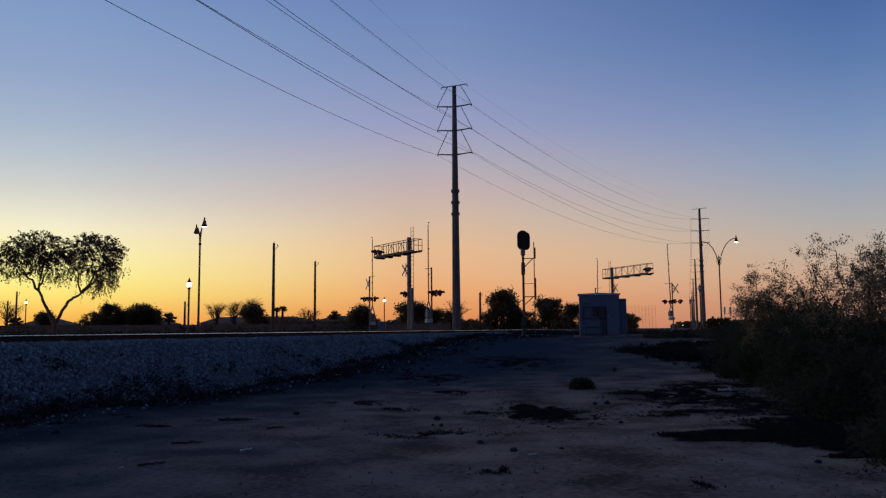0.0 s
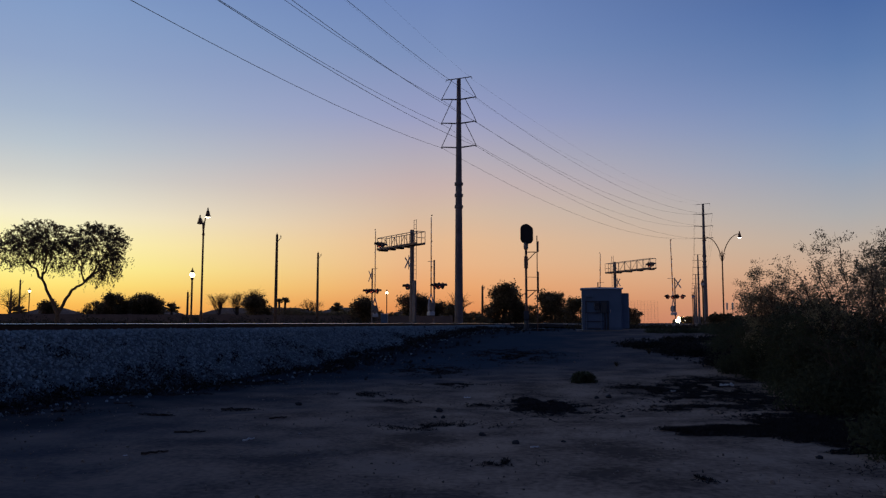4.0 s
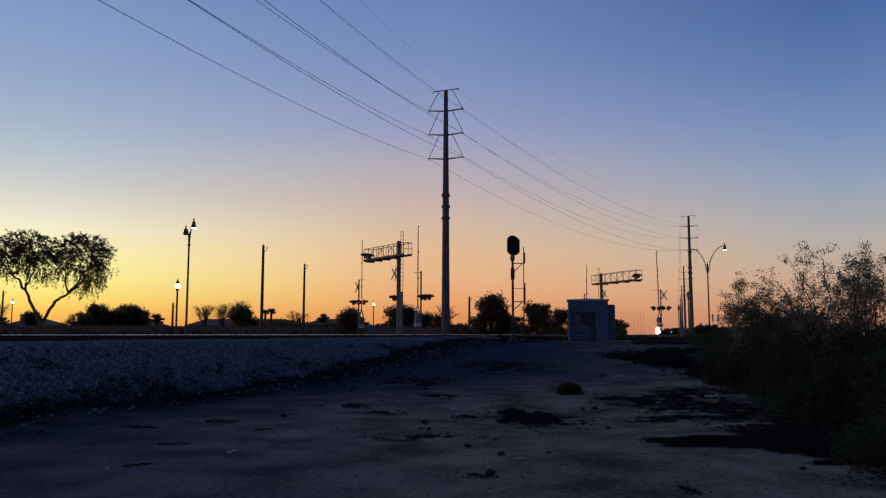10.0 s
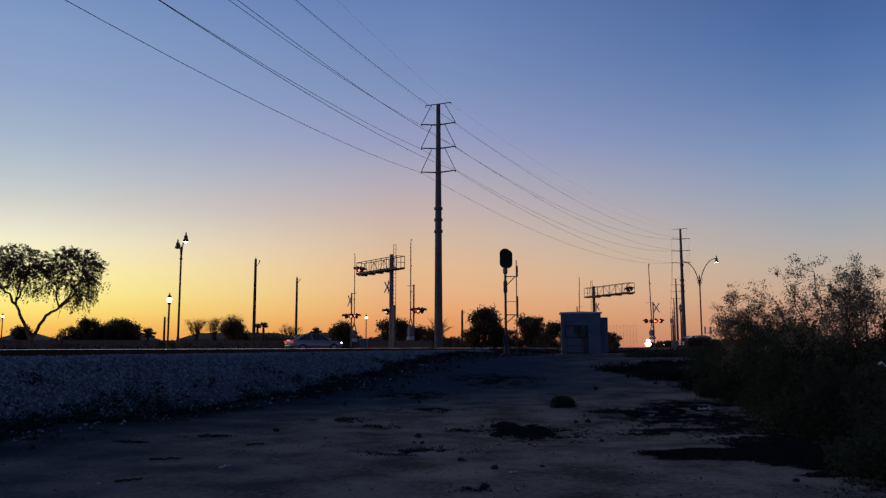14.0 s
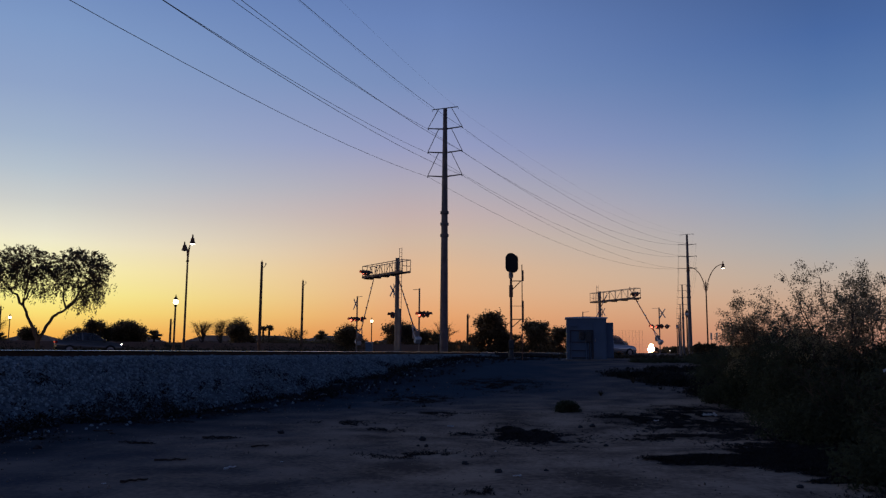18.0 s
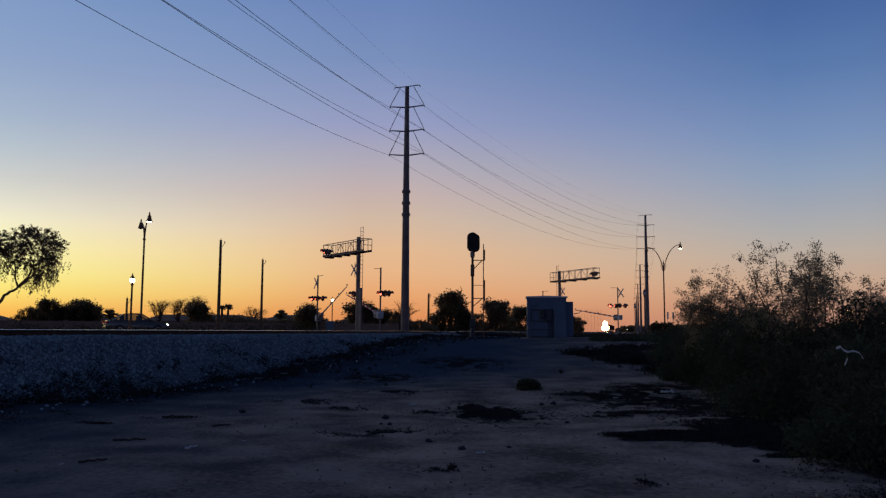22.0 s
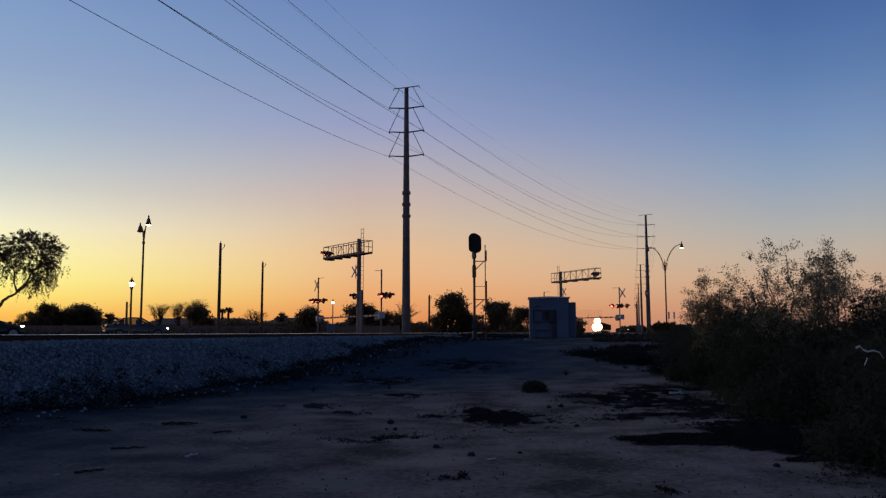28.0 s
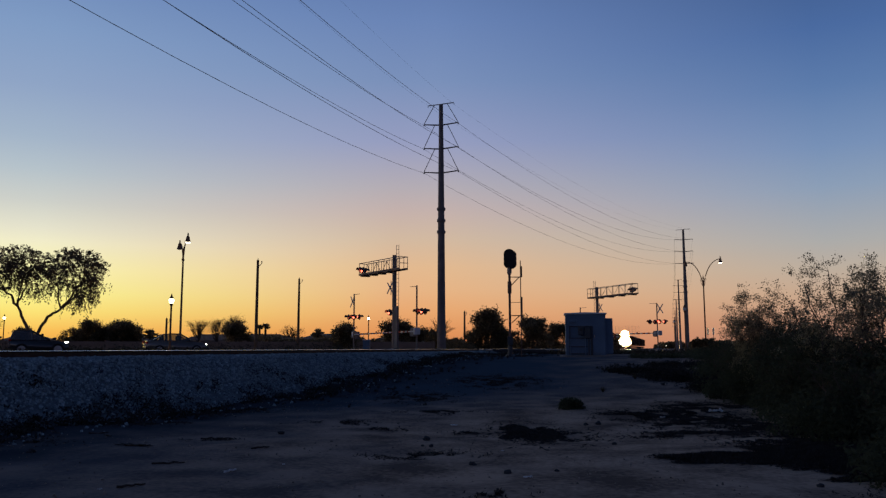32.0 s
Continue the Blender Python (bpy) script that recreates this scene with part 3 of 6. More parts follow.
# ======== power line ========
def make_power_pole(x, y, z, yaw, h, braced):
    """Tapered steel pole, three pairs of arms, braced or plain, and a top bracket; arms lie along the pole's x."""
    t = thing("transmission_pole", pose(x, y, z, 0, 0, yaw), "tall tapered weathered-steel transmission pole with three pairs of arms", "power pole", "poles of the power line")
    bm = B()
    tube(bm, [(0, 0, -0.5), (0, 0, h * 0.56), (0, 0, h)], [0.40, 0.30, 0.19], 12)
    part("shaft", bm, POLE_STEEL, t, smooth=False)
    for k in (0.572, 0.526, 0.48):
        bm = B()
        lathe(bm, [(0.36, -0.14), (0.40, -0.10), (0.40, 0.10), (0.35, 0.14)], 12, (0, 0, h * k))
        part("flange", bm, POLE_STEEL, t)
    for i, dz in enumerate((1.85, 4.1, 6.35)):
        for sgn in (-1, 1):
            bm = B()
            tube(bm, [(0, 0, h - dz - 0.1), (sgn * 1.62, 0, h - dz + 0.05)], [0.075, 0.05], 6)
            arm = part("arm", bm, POLE_STEEL, t)
            if braced:
                bm = B()
                tube(bm, [(sgn * 0.62, 0, h - dz + (1.86 if i == 0 else 2.15)), (sgn * 1.62, 0, h - dz + 0.08)], 0.032, 6)
                part("brace", bm, POLE_STEEL, arm)
            bm = B()
            lathe(bm, [(0.03, -0.16), (0.06, -0.13), (0.03, -0.10), (0.06, -0.07), (0.03, -0.04), (0.05, -0.02), (0.03, 0.0)], 8, (sgn * 1.62, 0, h - dz + 0.05))
            part("insulator", bm, STEEL, arm, "grey ribbed insulator")
    bm = B()
    tube(bm, [(-1.25, 0, h - 0.2), (-1.2, 0, h - 0.02), (0, 0, h + 0.04), (1.2, 0, h + 0.12), (1.25, 0, h - 0.06)], 0.045, 6)
    part("top_bracket", bm, POLE_STEEL, t)
    return t


def pole_points(x, y, z, yaw, h):
    c, s = math.cos(radians(yaw)), math.sin(radians(yaw))
    out = [(x + sg * 1.2 * c, y + sg * 1.2 * s, z + h - 0.05) for sg in (-1, 1)]
    for dz in (1.85, 4.1, 6.35):
        out += [(x + sg * 1.62 * c, y + sg * 1.62 * s, z + h - dz - 0.02) for sg in (-1, 1)]
    return out


POLES = [(-36.6, -60.2, -0.1, -13.5, 26.35), (1.22, 72.0, 1.0, -14.8, 22.9), (48.1, 148.0, 1.0, -15.0, 22.6)]
for i in range(4):
    p = tr(271.5 + 112 * i, -2.8)
    POLES.append((p.x, p.y, 1.0, -17.0, 22.6))
for pl in POLES:
    make_power_pole(*pl, pl[1] < 100)
SAGS = (4.8, 2.55, 2.0, 2.0, 2.0, 2.0)
for k in range(len(POLES) - 1):
    for i, (a, b) in enumerate(zip(pole_points(*POLES[k]), pole_points(*POLES[k + 1]))):
        a, b = Vector(a), Vector(b)
        bm = B()
        sag = SAGS[k] * (0.8 if i < 2 else 1.0)
        tube(bm, [a.lerp(b, f / 28) - Vector((0, 0, 4 * sag * (f / 28) * (1 - f / 28))) for f in range(29)], 0.0045 if i < 2 else 0.0148 if k < 1 else 0.0125, 5)
        ob = part("power_cable", bm, CABLE)
        tagged(ob, "thin overhead conductor sagging between transmission poles" if i > 1 else "thin overhead shield wire between pole tops", "power cable", "conductors of the power line")


# ======== level crossing gear ========
LENSES, ARMS = [], {}


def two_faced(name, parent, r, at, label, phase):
    """A round lens with one dark and one lit face; turning it over stands in for switching the lamp on and off."""
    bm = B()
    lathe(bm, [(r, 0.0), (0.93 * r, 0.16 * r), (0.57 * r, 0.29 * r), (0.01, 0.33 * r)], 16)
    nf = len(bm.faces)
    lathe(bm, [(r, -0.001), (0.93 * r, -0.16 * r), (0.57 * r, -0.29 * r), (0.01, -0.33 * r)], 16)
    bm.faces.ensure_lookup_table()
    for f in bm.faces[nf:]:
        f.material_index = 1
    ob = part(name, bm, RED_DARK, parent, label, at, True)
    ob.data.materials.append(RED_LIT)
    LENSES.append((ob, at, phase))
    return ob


def make_lens(parent, c, facing, phase="A", body=None):
    """A round signal lamp in a black cup, hooded, with a small tell-tale lens behind."""
    bm = B()
    d = 1 if facing > 0 else -1
    m = pose(c[0], c[1], c[2], -90 * d, 0, 0)
    lathe(bm, [(0.25, -0.005), (0.25, 0.012), (0.16, 0.014)], 20)
    lathe(bm, [(0.155, -0.17), (0.165, 0.0), (0.165, 0.05)], 16)
    cup = part("lamp_housing", bm, body or LAMP_BODY, parent, at=m)
    bm = B()
    n = 12
    rings = [[bm.verts.new(((0.165 + 0.012 * z) * math.cos(math.pi * (k / n - 0.02) * 1.04), -(0.165 + 0.012 * z) * math.sin(math.pi * (k / n - 0.02) * 1.04), 0.02 + z * 0.30)) for k in range(n + 1)] for z in (0, 1)]
    rings2 = [[bm.verts.new((v.co.x * 1.04, v.co.y * 1.04, v.co.z)) for v in r] for r in rings]
    for r in (rings, rings2):
        for k in range(n):
            bm.faces.new((r[0][k], r[0][k + 1], r[1][k + 1], r[1][k]))
    if d < 0:
        for v in bm.verts:
            v.co.y = -v.co.y
    part("hood", bm, body or LAMP_BODY, cup)
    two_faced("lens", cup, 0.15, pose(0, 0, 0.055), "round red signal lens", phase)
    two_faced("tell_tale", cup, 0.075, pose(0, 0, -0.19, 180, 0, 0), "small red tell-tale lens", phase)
    return cup


def make_flashers(parent, z, xs=(-0.62, 0.62), out=0.40):
    """Lamp pairs on two short crossarms, one pair facing each way along the road."""
    bm = B()
    tube(bm, [(0, -out, z), (0, out, z)], 0.035, 6)
    for sgn in (-1, 1):
        tube(bm, [(min(0.0, *xs), sgn * (out - 0.12), z), (max(0.0, *xs), sgn * (out - 0.12), z)], 0.03, 6)
    bar = part("flasher_bar", bm, BLACK, parent)
    for x in xs:
        for sgn in (1, -1):
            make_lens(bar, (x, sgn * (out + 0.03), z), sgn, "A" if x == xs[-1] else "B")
    return bar


def make_crossbuck(parent, z, y):
    part("crossbuck_bracket", tube(B(), [(0, 0, z), (-0.5, y, z)], 0.025, 6), STEEL, parent)
    for a in (52, -52):
        bm = B()
        box(bm, (0, 0, 0), (1.2, 0.02, 0.13), bev=0.006)
        part("crossbuck_board", bm, BOARD, parent, "white reflective crossbuck board", at=pose(-0.5, y + (0.012 if a > 0 else -0.012), z, 0, a, 0))


def make_gate(x, y, z, to, arm_len, tag, buck=True, lamps=(-0.62, 0.62), lift=0.0, out=0.40):
    """Gate mast with flashers, gate machine, counterweight and a striped arm that swings in the plane towards the point to."""
    yaw = math.degrees(math.atan2(to[1] - y, to[0] - x))
    t = thing("crossing_gate", pose(x, y, z, 0, 0, yaw), "railway crossing gate with red flashers and striped arm", "crossing gate", "gates of the level crossing")
    bm = B()
    lathe(bm, [(0.24, -0.25), (0.24, 0.03), (0.16, 0.06), (0.12, 0.30), (0.065, 0.34)], 12)
    part("base", bm, STEEL, t)
    bm = B()
    tube(bm, [(0, 0, 0.3), (0, 0, 5.1)], 0.062, 10)
    part("mast", bm, ALU, t)
    bm = B()
    tube(bm, [(0, 0, 5.02), (0.95, 0, 5.06)], 0.022, 6)
    part("top_bracket", bm, STEEL, t)
    if buck:
        make_crossbuck(t, 4.45, 0.10)
    make_flashers(t, 3.1, lamps, out)
    bm = B()
    box(bm, (0.02, 0.28, 1.55 + lift), (0.42, 0.34, 0.62), bev=0.03)
    tube(bm, [(0, 0, 1.4 + lift), (0, 0.28, 1.4 + lift)], 0.09, 8)
    mach = part("gate_machine", bm, MACHINE, t, "pale grey gate machine housing")
    bm = B()
    box(bm, (0.25, 0.34, 1.5 + lift), (0.10, 0.2, 0.4), bev=0.02)
    part("bell_box", bm, ALU, mach)
    bm = B()
    for a in (-0.16, 0.16):
        tube(bm, [(-0.72, a, 0.0), (0.35, a, 0.0), (0.95, 0.0, 0.0)], [0.05, 0.05, 0.045], 6)
    box(bm, (-0.60, 0, 0), (0.30, 0.46, 0.5), bev=0.03)
    arm = part("gate_arm", bm, WHITE, t, "white and red striped gate arm")
    n = int((arm_len - 0.9) / 0.42)
    for i in range(n):
        a, b = 0.9 + i * 0.42, 0.9 + (i + 1) * 0.42
        w = 0.075 - 0.035 * i / n
        bm = B()
        box(bm, ((a + b) / 2, 0, 0), (b - a, 0.045, 2 * w), bev=0.006)
        part("stripe", bm, WHITE if i % 2 else RED_SHEET, arm, "" if i % 2 else "red reflective stripe")
    for f in (0.42, 0.7, 0.985):
        bm = B()
        lathe(bm, [(0.05, -0.06), (0.055, 0.0), (0.04, 0.05), (0.01, 0.065)], 10, (arm_len * f, 0, 0.12))
        part("arm_lamp", bm, RED_DARK, arm, "small red lamp on the arm")
    ARMS[tag] = (arm, 1.62 + lift)
    return t


GATE_N, GATE_F, GATE_M, GATE_W = (-0.85, 61.0), (-6.36, 69.5), (24.1, 84.0), (17.75, 93.0)
make_gate(*GATE_N, 1.18, GATE_F, 7.0, "N", buck=False, lamps=(-0.35, -0.95), out=0.12)
make_gate(*GATE_F, 1.12, GATE_N, 7.0, "F", lamps=(-0.5, 0.5), out=0.22)
make_gate(*GATE_M, 1.15, GATE_W, 7.3, "M", lift=0.3, lamps=(0.62, -0.62))
make_gate(*GATE_W, 1.12, GATE_M, 7.0, "W", buck=False)


def make_cantilever(x, y, z, end, top, label, live=True, drop=0.25, deep=0.97, back=-1.35):
    """Mast with ladder and a trussed walkway arm over the lanes; local x runs along the arm."""
    dx, dy = end[0] - x, end[1] - y
    reach, yaw = math.hypot(dx, dy), math.degrees(math.atan2(dy, dx))
    t = thing("cantilever_signal", pose(x, y, z, 0, 0, yaw), label, "cantilever signal", "cantilevers of the level crossing")
    h, first = top - z, len(LENSES)
    bm = B()
    lathe(bm, [(0.32, -0.25), (0.32, 0.04), (0.17, 0.05), (0.155, h)], 14)
    part("mast", bm, ALU, t)
    bm = B()
    box(bm, (-0.44, 0.07, 1.9), (0.5, 0.10, 3.4), bev=0.02)
    part("ladder_guard", bm, POLE_STEEL, t)
    # ladder
    lad = part("ladder", tube(B(), [(-0.26, -0.02, 0.4), (-0.26, -0.02, h + 0.75)], 0.022, 6), STEEL, t)
    part("ladder_rail", tube(B(), [(-0.62, -0.02, 0.4), (-0.62, -0.02, h + 0.75)], 0.022, 6), STEEL, lad)
    for i in range(int((h + 0.5) / 0.32)):
        part("rung", tube(B(), [(-0.62, -0.02, 0.6 + i * 0.32), (-0.26, -0.02, 0.6 + i * 0.32)], 0.014, 5), STEEL, lad)
    # walkway arm
    zt, zb, w = h - drop, h - drop - deep, 0.36
    bm = B()
    box(bm, ((reach + back + 0.15) / 2, 0, zb), (reach - back + 0.15, 2 * w, 0.07))
    box(bm, ((reach + back + 0.15) / 2, -w, zb + 0.06), (reach - back + 0.15, 0.05, 0.16))
    box(bm, ((reach + back + 0.15) / 2, w, zb + 0.06), (reach - back + 0.15, 0.05, 0.16))
    walkway = part("walkway", bm, LAMP_BODY, t)
    for sgn in (-1, 1):
        bm = B()
        tube(bm, [(back, sgn * w, zt), (reach + 0.1, sgn * w, zt)], 0.032, 6)
        part("handrail", bm, STEEL, walkway)
    n = 6
    step = (reach + 0.1 - 0.2) / n
    for i in range(n + 1):
        px = 0.2 + i * step
        for sgn in (-1, 1):
            part("post", tube(B(), [(px, sgn * w, zb), (px, sgn * w, zt)], 0.026, 5), STEEL, walkway)
            if i < n and sgn < 0:
                a, b = (zb, zt) if i % 2 else (zt, zb)
                part("diagonal", tube(B(), [(px, sgn * w, a), (px + step, sgn * w, b)], 0.024, 5), STEEL, walkway)
    for px in (back, -0.8):
        for sgn in (-1, 1):
            part("post", tube(B(), [(px, sgn * w, zb), (px, sgn * w, zt)], 0.026, 5), STEEL, walkway)
    for k in range(4):
        part("floor_bracket", box(B(), (0.7 + k * (reach - 1.0) / 3, 0, zb - 0.08), (0.3, 2 * w + 0.06, 0.10), bev=0.02), LAMP_BODY, walkway)
    for zz in (zt, (zt + zb) / 2):
        part("end_rail", tube(B(), [(back, -w, zz), (back, w, zz)], 0.026, 5), STEEL, walkway)
    part("end_rail", tube(B(), [(reach + 0.1, -w, zt), (reach + 0.1, w, zt)], 0.026, 5), STEEL, walkway)
    # lamps at the arm's end and on the mast
    tip = reach if live else reach - 0.5
    for c, s in (((tip + 0.0, 0.12, zb + 0.42), 1), ((tip + 0.0, -0.12, zb + 0.42), -1), ((tip + 0.35, 0.12, zb + 0.5), 1), ((tip + 0.35, -0.12, zb + 0.5), -1)):
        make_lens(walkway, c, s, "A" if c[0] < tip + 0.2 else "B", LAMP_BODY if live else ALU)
    bar = part("flasher_bar", tube(B(), [(-0.2, 0, 3.15), (0.75, 0, 3.15)], 0.035, 6), BLACK, t)
    for c, s in (((0.42, 0.18, 3.15), 1), ((0.42, -0.18, 3.15), -1), ((0.85, -0.18, 3.15), -1)):
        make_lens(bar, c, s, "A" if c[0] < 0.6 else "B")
    bm = B()
    tube(bm, [(0.5, 0, 4.5), (0.5, 0, 5.6)], 0.03, 6)
    tube(bm, [(0, 0, 5.0), (0.5, 0, 5.0)], 0.03, 6)
    part("crossbuck_bracket", bm, STEEL, t)
    for a in (45, -45):
        bm = B()
        box(bm, (0, 0, 0), (1.2, 0.02, 0.14), bev=0.006)
        part("crossbuck_board", bm, BOARD, t, "white reflective crossbuck board", at=pose(0.55, 0.06 + (0.012 if a > 0 else -0.012), 5.05, 0, a, 0))
    if not live:
        del LENSES[first:]
    return t


make_cantilever(-2.6, 62.0, 1.15, (-5.30, 66.15), 8.72, "grey cantilever crossing signal with ladder and trussed walkway arm")
make_cantilever(19.8, 93.2, 1.12, (22.42, 86.3), 8.6, "grey cantilever crossing signal with walkway arm beyond the track", False, 0.13, 1.12, -1.5)


# ======== railway signal and equipment house ========
def make_block_signal():
    z0 = ground_z(4.55, 45.0)
    t = thing("railway_signal", pose(4.55, 45.0, z0, 0, 0, -6), "tall railway block signal with black oval head seen from behind", "railway signal")
    bm = B()
    lathe(bm, [(0.30, -0.2), (0.30, 0.05), (0.16, 0.1), (0.12, 0.55), (0.075, 0.6)], 12)
    part("base", bm, SHED_DARK, t)
    part("mast", tube(B(), [(0, 0, 0.5), (0, 0, 5.05)], 0.07, 10), SIGNAL_STEEL, t)
    bm = B()
    box(bm, (0, 0, 3.84), (0.22, 0.2, 0.68), bev=0.03)
    part("junction_box", bm, SIGNAL_STEEL, t)
    part("relay_box", box(B(), (0, -0.02, 0.86), (0.30, 0.28, 0.5), bev=0.03), SHED_DARK, t, "dark painted relay box")
    bm = B()
    lathe(bm, [(0.08, 4.55), (0.13, 4.65), (0.13, 4.86), (0.10, 4.95)], 10)
    part("head_bracket", bm, STEEL, t)
    # oval backplate
    bm = B()
    oval = [(0.31 * math.cos(a), 5.46 + 0.27 * (1 if math.sin(a) > 0 else -1) + 0.29 * math.sin(a)) for a in (2 * math.pi * (k + 0.5) / 28 for k in range(28))]
    prism(bm, oval, -0.02, 0.02)
    plate = part("backplate", bm, BLACK, t)
    bm = B()
    prism(bm, [(x * 0.84 + 0.15, 5.39 + (z - 5.46) * 0.90) for x, z in oval], -0.30, -0.02)
    part("lamp_case", bm, BLACK, plate)
    for k in range(3):
        bm = B()
        tube(bm, [(0, 0.02, 5.19 + 0.27 * k), (0, 0.32, 5.17 + 0.27 * k)], [0.11, 0.125], 12, caps=False)
        part("hood", bm, BLACK, plate)
    # ladder stand beside the mast
    lad = part("ladder", tube(B(), [(0.62, 0.0, -0.1), (0.62, 0.0, 5.35)], 0.03, 6), SIGNAL_STEEL, t)
    part("ladder_rail", tube(B(), [(0.63, 0.38, -0.1), (0.63, 0.38, 5.3)], 0.022, 6), SIGNAL_STEEL, lad)
    for i in range(16):
        part("rung", tube(B(), [(0.62, 0.0, 0.3 + 0.3 * i), (0.63, 0.38, 0.3 + 0.3 * i)], 0.014, 5), SIGNAL_STEEL, lad)
    for z, dz in ((4.42, -0.48), (2.26, -0.42), (3.0, 0)):
        part("strut", tube(B(), [(0, 0, z), (0.64, 0, z)], 0.03 if dz else 0.016, 6), SIGNAL_STEEL, t)
        if dz:
            part("brace", tube(B(), [(0.08, 0, z + dz), (0.55, 0, z)], 0.028, 6), SIGNAL_STEEL, t)
    for z in (3.0, 2.4, 4.72):
        part("guard", box(B(), (0.66, 0.02, z), (0.11, 0.06, 0.62), bev=0.01), SIGNAL_STEEL, t)


make_block_signal()


def make_shed():
    z0 = 1.08
    t = thing("equipment_house", pose(9.12, 46.9, z0, 0, 0, -9), "pale aluminium railway equipment house on a slab", "equipment shed")
    part("slab", box(B(), (0, 0, -0.12), (2.9, 2.5, 0.3), bev=0.02), KERB, t)
    body = part("body", box(B(), (0, 0, 1.195), (2.26, 2.0, 2.33), bev=0.02), SHED_PAINT, t)
    part("roof", prism(B(), [(-1.2, 2.36), (1.2, 2.36), (1.2, 2.43), (0, 2.47), (-1.2, 2.43)], -1.08, 1.08), SHED_ROOF, t, "pale flat metal roof with overhang")
    for i in range(5):
        part("seam", box(B(), (-1.1 + 0.55 * i, -1.003, 1.2), (0.03, 0.016, 2.2)), SHED_PAINT, body)
    door = part("door", box(B(), (0.72, -1.02, 1.12), (0.72, 0.03, 1.95), bev=0.008), SHED_PAINT, t)
    part("handle", box(B(), (0.48, -1.06, 1.1), (0.04, 0.05, 0.18), bev=0.008), CHROME, door)
    part("meter_box", box(B(), (-0.28, -1.14, 1.40), (0.28, 0.24, 0.46), bev=0.02), SHED_DARK, t)
    part("meter_dial", tube(B(), [(-0.28, -1.27, 1.47), (-0.28, -1.31, 1.47)], 0.09, 14), GLASS_DARK, t)
    part("disconnect_box", box(B(), (0.10, -1.13, 1.30), (0.36, 0.2, 0.62), bev=0.02), SHED_DARK, t)
    for x in (-0.88, -0.02, 0.16, 0.30):
        part("conduit", tube(B(), [(x, -1.08, -0.02), (x, -1.08, 1.05 if x > -0.5 else 0.98)], 0.03, 8), SHED_DARK if x > 0.1 else SHED_PAINT, t)
    part("conduit_strap", box(B(), (-0.44, -1.06, 1.0), (1.05, 0.05, 0.05)), SHED_DARK, t)
    part("conduit_strap", box(B(), (-0.44, -1.06, 0.52), (1.05, 0.05, 0.05)), SHED_DARK, t)
    part("conduit_strap", box(B(), (-0.44, -1.06, 0.12), (1.05, 0.05, 0.05)), SHED_DARK, t)
    part("conduit_strap", box(B(), (-0.28, -1.055, 1.66), (1.3, 0.06, 0.07)), SHED_DARK, t)
    for x in (-0.9, 0.36):
        part("rack_post", box(B(), (x, -1.05, 0.86), (0.06, 0.07, 1.64)), SHED_DARK, t)
    part("air_conditioner", box(B(), (1.34, 0.0, 1.12), (0.42, 1.1, 2.04), bev=0.03), SHED_PAINT, t, "grey wall-mounted cooling unit")
    for i in range(6):
        part("louvre", box(B(), (1.562, 0.0, 0.5 + 0.16 * i), (0.02, 0.9, 0.05)), SHED_DARK, t)
    part("vent_hood", box(B(), (-0.7, -1.06, 1.95), (0.4, 0.12, 0.16), bev=0.02), SHED_PAINT, t)


make_shed()


def make_cabinet(x, y, z, yaw):
    """A small steel signal cabinet on a concrete pad."""
    t = thing("signal_cabinet", pose(x, y, z, 0, 0, yaw), "small grey steel signal cabinet beside the crossing gate", "cabinet")
    part("pad", box(B(), (0, 0, -0.06), (0.75, 0.7, 0.2), bev=0.02), KERB, t)
    part("body", box(B(), (0, 0, 0.54), (0.5, 0.45, 1.0), bev=0.02), SHED_PAINT, t)
    door = part("door", box(B(), (0, -0.235, 0.54), (0.44, 0.02, 0.9), bev=0.006), SHED_PAINT, t)
    part("handle", box(B(), (0.15, -0.26, 0.55), (0.03, 0.03, 0.14), bev=0.005), CHROME, door)
    part("rain_cap", box(B(), (0, 0, 1.06), (0.58, 0.54, 0.05), bev=0.01), SHED_ROOF, t)


make_cabinet(-4.7, 62.0, 1.12, -4)


# ======== street lamps ========
def make_globe_lamp(x, y, z, h, lit=True):
    t = thing("globe_street_lamp", pose(x, y, z), "dark post-top street lamp with a glowing globe" if lit else "dark post-top street lamp with an unlit globe", "street lamp", "post-top lamps along the road")
    bm = B()
    lathe(bm, [(0.19, -0.1), (0.19, 0.12), (0.13, 0.22), (0.10, 0.6), (0.065, 0.7), (0.055, h - 0.55), (0.09, h - 0.44), (0.11, h - 0.34)], 12)
    part("post", bm, BROWN, t, smooth=False)
    bm = B()
    lathe(bm, [(0.09, h - 0.34), (0.135, h - 0.28), (0.155, h - 0.18), (0.14, h - 0.09), (0.09, h - 0.04)], 16)
    part("globe", bm, GLOBE_LIT if lit else PLASTIC, t, "glowing warm acorn globe" if lit else "unlit white acorn globe", smooth=True)
    bm = B()
    lathe(bm, [(0.15, h - 0.07), (0.12, h + 0.02), (0.06, h + 0.10), (0.025, h + 0.22), (0.005, h + 0.28)], 12)
    part("finial", bm, BROWN, t)


for gx, gy, gh, on in ((-15.86, 50.0, 3.62, True), (-51.0, 98.0, 4.45, True), (-7.16, 98.0, 4.3, True), (33.98, 110.0, 4.25, False), (23.15, 72.0, 4.15, False)):
    make_globe_lamp(gx, gy, 1.04, gh, on)


